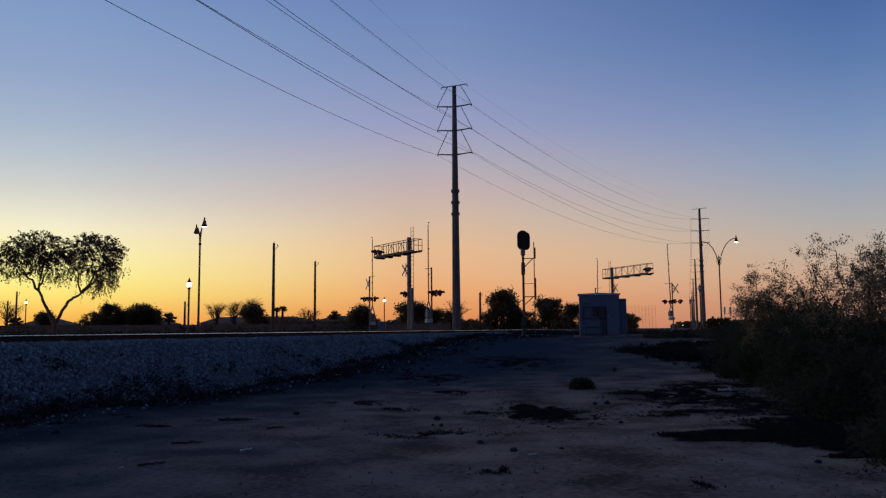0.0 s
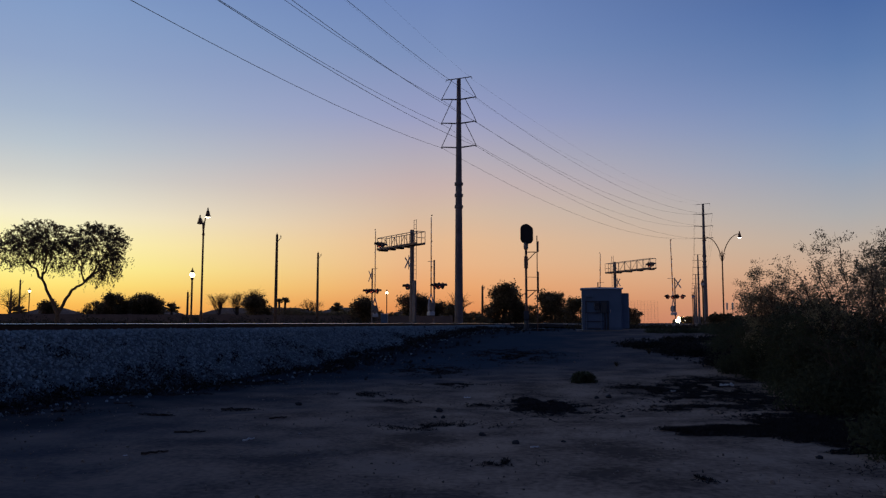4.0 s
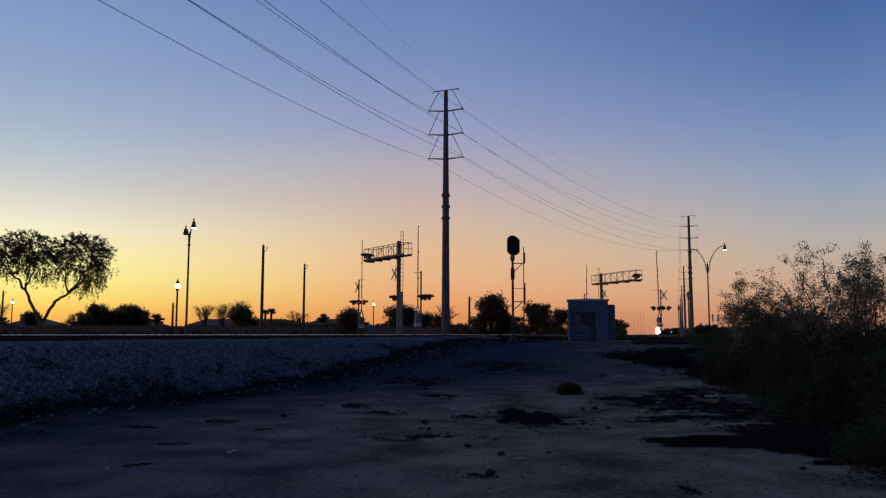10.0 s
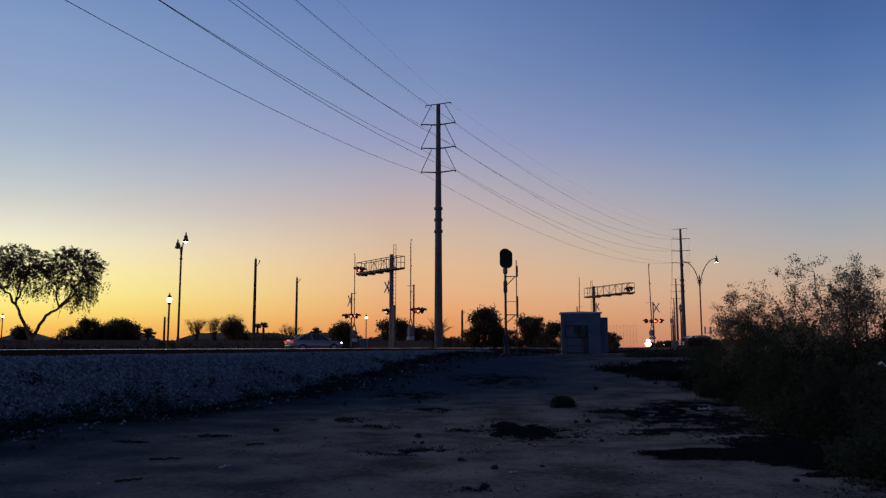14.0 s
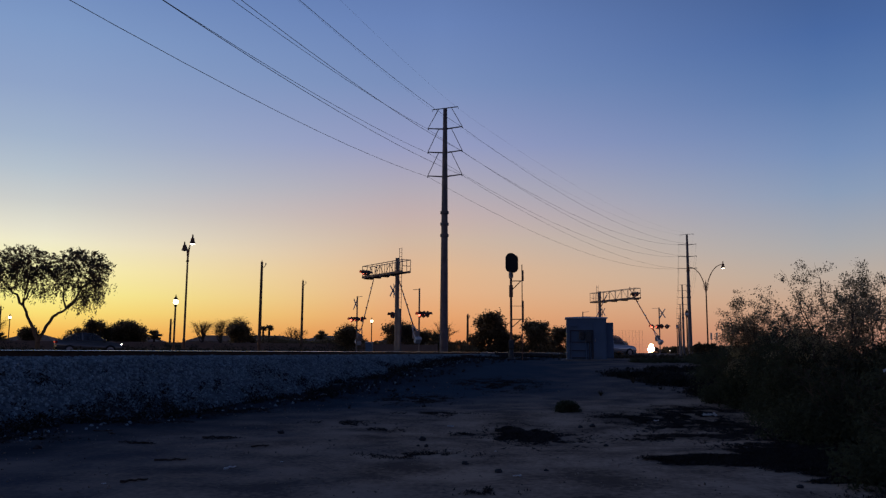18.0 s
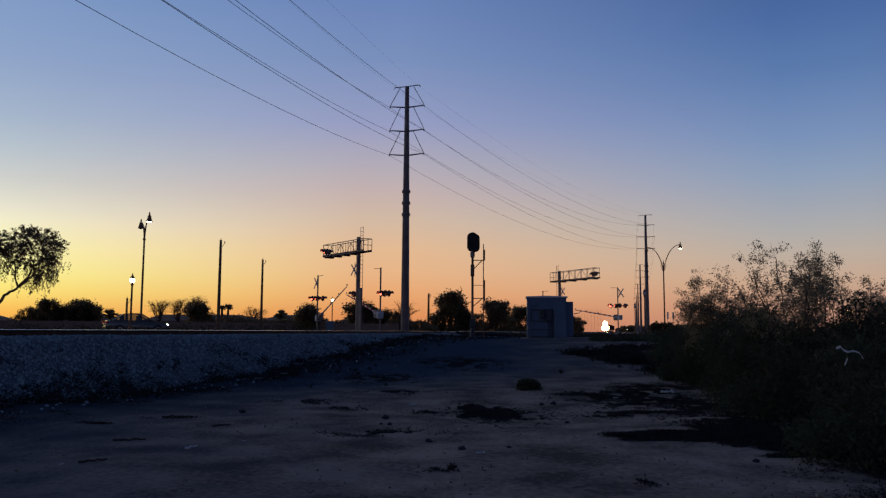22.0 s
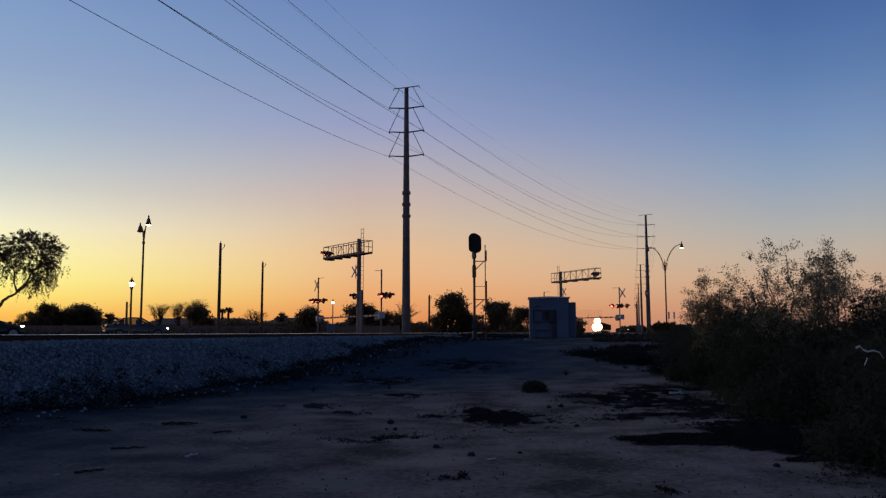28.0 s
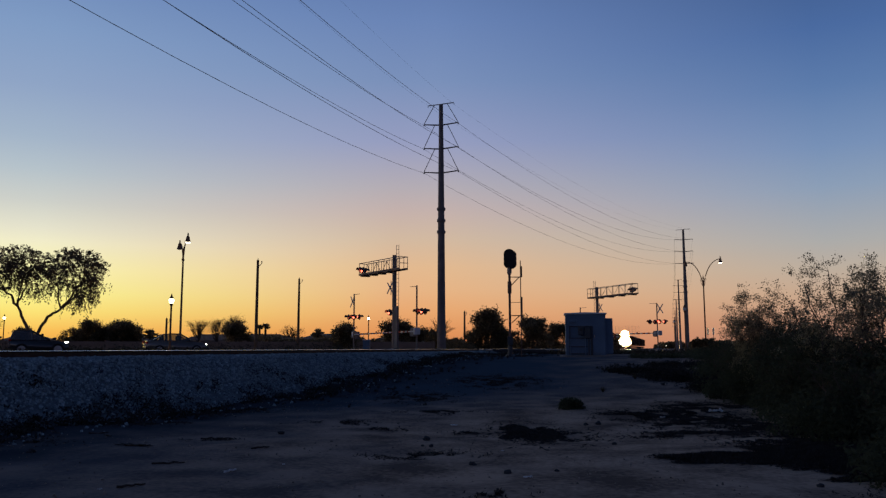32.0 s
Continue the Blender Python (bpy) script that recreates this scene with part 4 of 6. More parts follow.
def make_double_lamp(x, y, yaw, joint, rise, reach):
    """Tall post with two curved arms and bell-shaped shades, arms along local x; they leave the post at the joint."""
    t = thing("double_arm_street_lamp", pose(x, y, 1.2, 0, 0, yaw), "tall dark street lamp with two curved arms and bell shades", "street lamp", "double street lamps in the median")
    h = joint + 0.62
    bm = B()
    lathe(bm, [(0.22, -0.2), (0.22, 0.25), (0.15, 0.4), (0.11, 1.1), (0.085, 1.2), (0.068, joint - 0.15), (0.11, joint - 0.10), (0.11, joint), (0.065, joint + 0.08), (0.055, h - 0.1), (0.09, h), (0.03, h + 0.2), (0.005, h + 0.42)], 12)
    part("post", bm, BROWN, t)
    for sgn in (-1, 1):
        pts = [(sgn * (0.06 + (reach - 0.06) * (0.35 * f + 0.65 * f ** 1.9)), 0, joint - 0.05 + (rise + 0.5) * math.sin(f * math.pi * 0.5)) for f in (i / 14 for i in range(15))]
        arm = part("arm", tube(B(), pts, [0.055 - 0.015 * i / 14 for i in range(15)], 8), BROWN, t)
        ex, ez = pts[-1][0], pts[-1][2]
        part("scroll", tube(B(), [(sgn * 0.06, 0, joint - 0.3), (sgn * 0.26, 0, joint + 0.1), (sgn * 0.36, 0, joint + 0.45), (sgn * 0.28, 0, joint + 0.6)], 0.022, 6), BROWN, arm)
        bm = B()
        lathe(bm, [(0.03, 0.30), (0.055, 0.2), (0.06, 0.06), (0.12, 0.0), (0.15, -0.20), (0.21, -0.36), (0.235, -0.44), (0.21, -0.41)], 14, (ex, 0, ez))
        shade = part("shade", bm, BROWN, t)
        bm = B()
        lathe(bm, [(0.205, -0.41), (0.19, -0.44), (0.12, -0.48), (0.02, -0.50)], 14, (ex, 0, ez))
        part("lens", bm, BULB_LIT if sgn > 0 else RIM, shade, "glowing lamp lens" if sgn > 0 else "unlit lamp lens", smooth=True)


make_double_lamp(-18.9, 62.0, -65.5, 7.2, 1.02, 2.2)
make_double_lamp(30.2, 87.0, -53, 7.3, 2.1, 2.2)


# ======== utility poles ========
def make_wood_pole(x, y, h, arm=True):
    t = thing("wooden_utility_pole", pose(x, y, 1.0, 0, 0, 20), "weathered wooden utility pole with small bracket", "utility pole", "wooden poles beyond the road")
    part("shaft", tube(B(), [(0, 0, -0.4), (0, 0, h)], [0.17, 0.115], 10), WOOD, t)
    if arm:
        part("bracket", tube(B(), [(0.08, 0, h - 0.65), (0.38, 0, h - 0.30), (0.36, 0, h - 0.12)], 0.03, 6), STEEL, t)
        bm = B()
        lathe(bm, [(0.02, -0.2), (0.06, -0.15), (0.03, -0.1), (0.06, -0.05), (0.02, 0.02)], 8, (0.36, 0, h - 0.1))
        part("insulator", bm, STEEL, t)
    part("cap_pin", tube(B(), [(0, 0, h), (0, 0, h + 0.18)], 0.03, 6), STEEL, t)


for wx, wy, wh in ((-16.1, 76.0, 8.9), (-15.5, 97.0, 8.95), (8.0, 170.0, 8.4), (-65.2, 120.0, 5.4), (-63.9, 120.0, 6.8), (-32.2, 100.0, 4.3), (5.6, 121.0, 6.0)):
    make_wood_pole(wx, wy, wh)


# ======== vegetation ========
def leaves(name, clumps, per, size, material, parent, seed=1, droop=0.0, aspect=0.45):
    """Leaf blades scattered round clump centres (x, y, z, radius), all in one crown mesh."""
    rng = np.random.default_rng(seed)
    cl = np.asarray(clumps, float)
    n = len(cl) * per
    c = np.repeat(cl, per, axis=0)
    d = rng.normal(size=(n, 3))
    d /= np.linalg.norm(d, axis=1)[:, None]
    r = c[:, 3] * rng.uniform(0.15, 1.0, n) ** 0.6
    p = c[:, :3] + d * r[:, None]
    p[:, 2] -= droop * rng.uniform(0, 1, n) * c[:, 3]
    a = rng.normal(size=(n, 3))
    a[:, 2] -= droop * 1.2
    a /= np.linalg.norm(a, axis=1)[:, None]
    b = np.cross(a, rng.normal(size=(n, 3)))
    b /= np.linalg.norm(b, axis=1)[:, None]
    s = size * rng.uniform(0.55, 1.35, n)
    a *= s[:, None]
    b *= (s * aspect)[:, None]
    v = np.stack([p - a, p - a * 0.1 + b, p + a, p - a * 0.1 - b], axis=1).reshape(-1, 3)
    f = np.arange(4 * n).reshape(-1, 4)
    ob = raw(name, v, f, material, parent)
    tagged(ob, kind="stuff")
    return ob


def sprays(name, items, per, size, material, parent, seed=1, sag=0.5, spread=0.09, aspect=0.3):
    """Feathery leaf sprays in one crown mesh: blades set along short drooping twigs (x, y, z, dx, dy, dz, length)."""
    rng = np.random.default_rng(seed)
    it = np.asarray(items, float)
    n = len(it) * per
    c = np.repeat(it, per, axis=0)
    t = rng.uniform(0, 1, n)
    d, ln = c[:, 3:6], c[:, 6]
    p = c[:, :3] + d * (ln * t)[:, None]
    p[:, 2] -= sag * ln * t * t
    p += rng.normal(size=(n, 3)) * (spread * ln)[:, None]
    a = d * 0.9 + rng.normal(size=(n, 3)) * 0.8
    a[:, 2] -= sag * t * 1.4
    a /= np.linalg.norm(a, axis=1)[:, None]
    b = np.cross(a, rng.normal(size=(n, 3)))
    b /= np.linalg.norm(b, axis=1)[:, None]
    s = size * rng.uniform(0.55, 1.35, n)
    a *= s[:, None]
    b *= (s * aspect)[:, None]
    v = np.stack([p - a, p - a * 0.1 + b, p + a, p - a * 0.1 - b], axis=1).reshape(-1, 3)
    ob = raw(name, v, np.arange(4 * n).reshape(-1, 4), material, parent)
    return tagged(ob, kind="stuff")


def limb(bm, p0, p1, r0, r1, rng, bend=0.12, n=5):
    p0, p1 = Vector(p0), Vector(p1)
    ln = (p1 - p0).length
    pts = [p0.lerp(p1, i / n) + (Vector((rng.uniform(-1, 1), rng.uniform(-1, 1), rng.uniform(-1, 1))) * bend * ln * math.sin(math.pi * i / n)) for i in range(n + 1)]
    tube(bm, pts, [r0 + (r1 - r0) * i / n for i in range(n + 1)], 6 if r0 > 0.012 else 3)
    return pts


def make_mesquite():
    rng = random.Random(3)
    t = thing("mesquite_tree", pose(-33.9, 70.0, 1.0), "spreading mesquite tree with forked trunk and drooping foliage", "tree")
    bm = B()
    tube(bm, [(0.05, 0, -0.3), (0.0, 0, 0.6), (0.0, 0, 1.4)], [0.30, 0.20, 0.17], 9)
    limb(bm, (0, 0, 1.2), (-0.75, 0.1, 2.7), 0.15, 0.13, rng, 0.04)
    limb(bm, (-0.75, 0.1, 2.7), (-1.55, 0.1, 4.3), 0.13, 0.10, rng, 0.05)
    limb(bm, (0, 0, 1.2), (1.2, -0.1, 3.3), 0.145, 0.12, rng, 0.06)
    limb(bm, (1.2, -0.1, 3.3), (2.3, -0.1, 4.0), 0.12, 0.09, rng, 0.05)
    part("trunk", bm, MESQUITE_BARK, t)
    tips = []
    for a, b, r in (((-1.55, 0.1, 4.3), (-2.8, 0.3, 5.6), 0.12), ((-1.55, 0.1, 4.3), (-0.9, -0.4, 6.6), 0.12), ((-1.5, 0.1, 4.2), (-1.2, 0.9, 6.4), 0.10),
                    ((2.3, -0.1, 4.0), (3.3, 0.2, 5.8), 0.12), ((2.3, -0.1, 4.0), (2.1, -0.5, 5.9), 0.09), ((2.3, -0.1, 4.0), (3.9, -0.7, 5.2), 0.08)):
        bm = B()
        limb(bm, a, b, r, r * 0.6, rng, 0.08)
        for _ in range(7):
            e = Vector(b) + Vector((rng.uniform(-1.6, 1.6), rng.uniform(-1.6, 1.6), rng.uniform(0.2, 1.9)))
            limb(bm, b, e, r * 0.5, 0.012, rng, 0.12)
            tips.append(e)
            for _ in range(2):
                e2 = e + Vector((rng.uniform(-1, 1), rng.uniform(-1, 1), rng.uniform(-0.3, 0.9)))
                limb(bm, e, e2, 0.02, 0.006, rng, 0.1, 3)
        part("limb", bm, MESQUITE_BARK, t)
    cl = []
    for cx, cz, rx, rz, n in ((-1.7, 7.75, 2.9, 1.5, 620), (3.35, 7.45, 2.2, 1.55, 520), (0.8, 6.8, 0.9, 0.6, 40), (-4.3, 6.9, 1.6, 0.9, 130)):
        k = 0
        while k < n:
            p = Vector((rng.uniform(-1, 1), rng.uniform(-1, 1), rng.uniform(-1, 1)))
            if p.length > 1 or noise.noise((p.x * 2.8 + cx, p.y * 2.2, p.z * 2.8)) < -0.02:
                continue
            out = Vector((p.x, p.y, p.z * 0.8 + 0.15)) + Vector((rng.gauss(0, 0.45), rng.gauss(0, 0.45), rng.gauss(0, 0.4)))
            out.normalize()
            cl.append((cx + p.x * rx, p.y * 2.5, cz + p.z * rz, *out, rng.uniform(0.45, 0.95)))
            k += 1
    for cx, cz, rx, rz, n in ((4.2, 5.5, 1.0, 0.9, 90), (3.7, 4.8, 0.7, 0.7, 26), (-0.2, 5.9, 1.2, 0.6, 44), (-2.6, 6.2, 1.1, 0.5, 26), (1.4, 6.0, 0.9, 0.6, 30), (4.9, 6.4, 0.6, 0.8, 36), (-4.6, 6.2, 0.9, 0.4, 18)):
        for _ in range(n):
            cl.append((cx + rng.gauss(0, 0.5) * rx, rng.gauss(0, 0.9), cz + rng.gauss(0, 0.5) * rz, rng.gauss(0, 0.35), rng.gauss(0, 0.35), -0.75, rng.uniform(0.5, 1.1)))
    sprays("crown", cl, 20, 0.098, LEAF, t, 4, sag=0.45, spread=0.07, aspect=0.34)


make_mesquite()


def make_tree(x, y, z, h, w, seed, label, material=None, bare=False):
    rng = random.Random(seed)
    t = thing("tree", pose(x, y, z), label, "tree", "trees beyond the road")
    bm = B()
    tube(bm, [(0, 0, -0.3), (0.1, 0, h * 0.25), (0, 0, h * 0.5)], [0.05 * h, 0.035 * h, 0.02 * h], 7)
    ends = []
    for i in range(24 if bare else 9):
        a = rng.uniform(0, 6.28)
        e = Vector((math.cos(a) * w * 0.42 * rng.random(), math.sin(a) * w * 0.42 * rng.random(), h * rng.uniform(0.6, 0.97)))
        limb(bm, (0, 0, h * rng.uniform(0.2, 0.5)), e, 0.014 * h, 0.01, rng, 0.1)
        ends.append(e)
        if bare:
            for _ in range(14):
                limb(bm, e.lerp(Vector((0, 0, h * 0.4)), rng.uniform(0, 0.5)), e + Vector((rng.uniform(-1, 1), rng.uniform(-1, 1), rng.uniform(-0.4, 0.5))) * h * 0.16, 0.015, 0.006, rng, 0.1, 3)
    part("trunk", bm, BARK, t)
    cl = []
    lobes = [(0.0, 0.0, 0.62, 0.30)] + [(math.cos(a) * rng.uniform(0.2, 0.42), math.sin(a) * rng.uniform(0.2, 0.42), rng.uniform(0.36, 0.84), rng.uniform(0.09, 0.2)) for a in (rng.uniform(0, 6.28) for _ in range(15))]
    if not bare:
        lobes += [(math.cos(a) * rng.uniform(0.10, 0.26), math.sin(a) * rng.uniform(0.10, 0.26), rng.uniform(0.76, 0.86), rng.uniform(0.10, 0.15)) for a in (0.2, 1.4, 2.9, 4.1, 5.3)]
        lobes += [(math.cos(a) * 0.3, math.sin(a) * 0.3, rng.uniform(0.12, 0.28), 0.2) for a in (0.4, 1.9, 3.3, 4.8)]
    for lx_, ly_, lz_, lr in lobes:
        for _ in range(int((60 if bare else 210 if h > 3.5 else 80) * lr)):
            p = Vector((rng.gauss(0, 1), rng.gauss(0, 1), rng.gauss(0, 1))).normalized() * rng.random() ** 0.5
            q = Vector((lx_ * w + p.x * lr * w * 0.85, ly_ * w + p.y * lr * w * 0.85, lz_ * h + p.z * lr * h * 0.85))
            d = (p + Vector((rng.gauss(0, 0.5), rng.gauss(0, 0.5), rng.gauss(0, 0.5)))).normalized()
            cl.append((*q, *d, (0.06 if bare else 0.10) * h * rng.uniform(0.6, 1.3)))
    sprays("crown", cl, 7 if bare else 12, 0.010 * h if bare else max(0.10, 0.030 * h), material or LEAF_FAR, t, seed, sag=0.15, spread=0.38, aspect=0.5)
    return t


def make_palm(x, y, z, h, r, seed):
    rng = random.Random(seed)
    t = thing("palm_tree", pose(x, y, z), "small fan palm silhouetted beyond the road", "palm tree", "palms beyond the road")
    part("trunk", tube(B(), [(0, 0, -0.3), (0, 0, h)], [0.25, 0.18], 8), BARK, t)
    for i in range(26):
        a, e = rng.uniform(0, 6.28), rng.uniform(-0.5, 1.2)
        bm = B()
        d = Vector((math.cos(a) * math.cos(e), math.sin(a) * math.cos(e), math.sin(e)))
        side = d.cross(Vector((0, 0, 1))).normalized()
        c = Vector((0, 0, h))
        mid = c + d * r * 0.6
        vs = [bm.verts.new(c)]
        for k in range(7):
            f = k / 6 - 0.5
            vs.append(bm.verts.new(mid + side * f * r * 0.7 + d * r * (0.45 - abs(f) * 0.5) - Vector((0, 0, 0.25 * r * (0.3 + abs(f))))))
            vs.append(bm.verts.new(mid + side * (f + 0.06) * r * 0.6))
        for k in range(1, len(vs) - 1):
            bm.faces.new((vs[0], vs[k], vs[k + 1]))
        part("frond", bm, LEAF_FAR, t)


for i, (tx, ty, th, tw) in enumerate(((-58.0, 140, 5.6, 5.6), (-56.2, 142, 4.6, 4.4), (-52.7, 140, 5.7, 5.4), (-51.0, 141, 4.6, 3.8), (-70.0, 141, 4.4, 3.6), (-60.9, 141, 4.2, 4.4), (8.9, 120, 6.6, 5.6), (7.0, 122, 3.4, 3.2), (10.7, 122, 4.2, 3.0),
                                      (15.8, 120, 5.3, 5.6), (20.9, 130, 4.6, 5.4), (13.4, 128, 3.5, 3.6), (12.3, 124, 2.1, 3.6), (18.6, 126, 2.8, 3.8), (-4.6, 120, 4.7, 5.2), (-2.0, 126, 4.0, 4.6), (1.5, 130, 3.6, 5.0),
                                      (-10.7, 104, 3.7, 3.4), (-9.6, 108, 2.4, 3.6), (4.0, 123, 2.2, 4.4), (-26.0, 110, 4.3, 4.6), (-19.5, 150, 2.7, 8.0), (-27.0, 165, 3.2, 8.0), (70.5, 328, 6.8, 11.0), (77.5, 333, 5.6, 10.0), (63.0, 332, 5.6, 11.0), (4.2, 108, 1.5, 4.6), (28.0, 122, 2.9, 3.2), (28.9, 124, 1.4, 2.2), (23.6, 69, 1.35, 2.6), (25.8, 70, 1.25, 2.8), (27.9, 71.5, 1.2, 2.4), (-20.5, 118, 2.2, 5.0), (-8.0, 112, 1.9, 4.0), (-23.5, 119, 2.7, 6.0), (-17.0, 120, 2.0, 5.0), (-14.6, 119, 2.4, 5.0), (-63.4, 142, 3.0, 4.6), (-54.6, 141.5, 4.4, 4.0))):
    make_tree(tx, ty, 1.0, th, tw, 20 + i, "dark leafy tree silhouetted beyond the road")
for i, (tx, ty, th, tw) in enumerate(((-39.4, 140, 5.8, 4.6), (-36.6, 141, 5.8, 4.6), (-26.6, 111, 5.3, 4.5), (-25.4, 150, 5.0, 6.0), (-12.1, 119, 4.6, 3.2), (-4.3, 118, 5.2, 4.0), (1.8, 121, 5.0, 4.6), (-98.0, 180, 8.0, 9.0))):
    make_tree(tx, ty, 1.0, th, tw, 60 + i, "thin bare-branched tree beyond the road", bare=True)
for i, (px, py, ph, pr) in enumerate(((-18.3, 135, 2.9, 1.4), (-46.8, 137, 2.8, 1.6), (-28.0, 135, 4.1, 0.7), (-27.2, 136, 4.2, 0.95), (-73.5, 138, 2.3, 1.6))):
    make_palm(px, py, 1.0, ph, pr, 80 + i)


def make_house(x, y, w, d, wall_h, roof_h, yaw):
    t = thing("house", pose(x, y, 1.0, 0, 0, yaw), "low stucco house with a hipped tile roof in the distance", "house", "houses beyond the road")
    part("wall", box(B(), (0, 0, wall_h / 2), (w, d, wall_h)), STUCCO, t)
    bm = B()
    e = 0.5
    lo = [bm.verts.new(p) for p in ((-w / 2 - e, -d / 2 - e, wall_h), (w / 2 + e, -d / 2 - e, wall_h), (w / 2 + e, d / 2 + e, wall_h), (-w / 2 - e, d / 2 + e, wall_h))]
    hi = [bm.verts.new(p) for p in ((-w / 2 + d * 0.45, 0, wall_h + roof_h), (w / 2 - d * 0.45, 0, wall_h + roof_h))]
    bm.faces.new((lo[0], lo[1], hi[1], hi[0]))
    bm.faces.new((lo[1], lo[2], hi[1]))
    bm.faces.new((lo[2], lo[3], hi[0], hi[1]))
    bm.faces.new((lo[3], lo[0], hi[0]))
    bm.faces.new(lo[::-1])
    part("roof", bm, ROOF_TILE, t)
    for f in (-0.3, 0.1, 0.35):
        win = part("window", box(B(), (w * f, -d / 2 - 0.02, wall_h * 0.58), (1.3, 0.08, 1.0)), WHITE, t)
        part("pane", box(B(), (w * f, -d / 2 - 0.065, wall_h * 0.58), (1.14, 0.02, 0.86)), GLASS_DARK, win)


for hx, hy, hw, hh, ht in ((-93.0, 190, 11.4, 2.4, 1.5), (-71.7, 190, 17.0, 2.4, 1.2), (-49.6, 190, 13.7, 2.5, 1.5), (-31.0, 152, 13.0, 2.3, 1.0), (-19.0, 160, 12.0, 2.4, 1.1), (-116.0, 180, 14.0, 2.4, 1.4), (-5.0, 165, 11.0, 2.4, 1.0)):
    make_house(hx, hy, hw, 7.5, hh, ht, 3)


def make_block_wall():
    t = thing("block_wall", pose(0, 0, 0), "long plain block wall along the far side of the road", "wall", "boundary walls")
    for i in range(26):
        p = O + E * (-90 + 5.2 * i) + M * 40
        part("panel", box(B(), (0, 0, 0.7), (5.05, 0.2, 1.4), bev=0.01), BLOCK, t, at=pose(p.x, p.y, 1.0, 0, 0, ROAD_YAW))
        part("pier", box(B(), (2.6, 0, 0.75), (0.4, 0.4, 1.5), bev=0.02), BLOCK, t, at=pose(p.x, p.y, 1.0, 0, 0, ROAD_YAW))


make_block_wall()


def make_far_woods():
    """Low shrubs and treetops along the horizon, in one mesh."""
    rng = random.Random(9)
    cl = []
    for _ in range(900):
        a = rng.uniform(-0.62, 0.62)
        d = rng.uniform(330, 620)
        h = rng.uniform(0.4, 3.2) * (0.5 + 0.8 * abs(noise.noise((a * 14, 0, 0))))
        if 0.225 < a < 0.345:
            continue
        cl.append((d * math.sin(a), d * math.cos(a), 1.0 + h, rng.uniform(1.2, 3.0)))
    ob = leaves("far_woods", cl, 16, 0.9, LEAF_FAR, None, 5)
    tagged(ob, "dark line of shrubs and trees on the horizon", "woods")
    # thicket added to hide the train's lamps until it reaches the straight
    cl = []
    for _ in range(420):
        s = rng.uniform(797, 835)
        l = rng.uniform(-40, 17.5)
        if l > bend_at(s + 6)[0] - 4.0:
            s += rng.uniform(75, 105)
        p = tr(s, l)
        cl.append((p.x, p.y, 1.0 + rng.uniform(0.5, 5.6 if -12 < l < 12 else 3.2), rng.uniform(1.2, 2.2)))
    ob = leaves("screening_thicket", cl, 40, 0.8, LEAF_FAR, None, 6)
    tagged(ob, "dark thicket added to hide the train on the far bend", "woods")


make_far_woods()


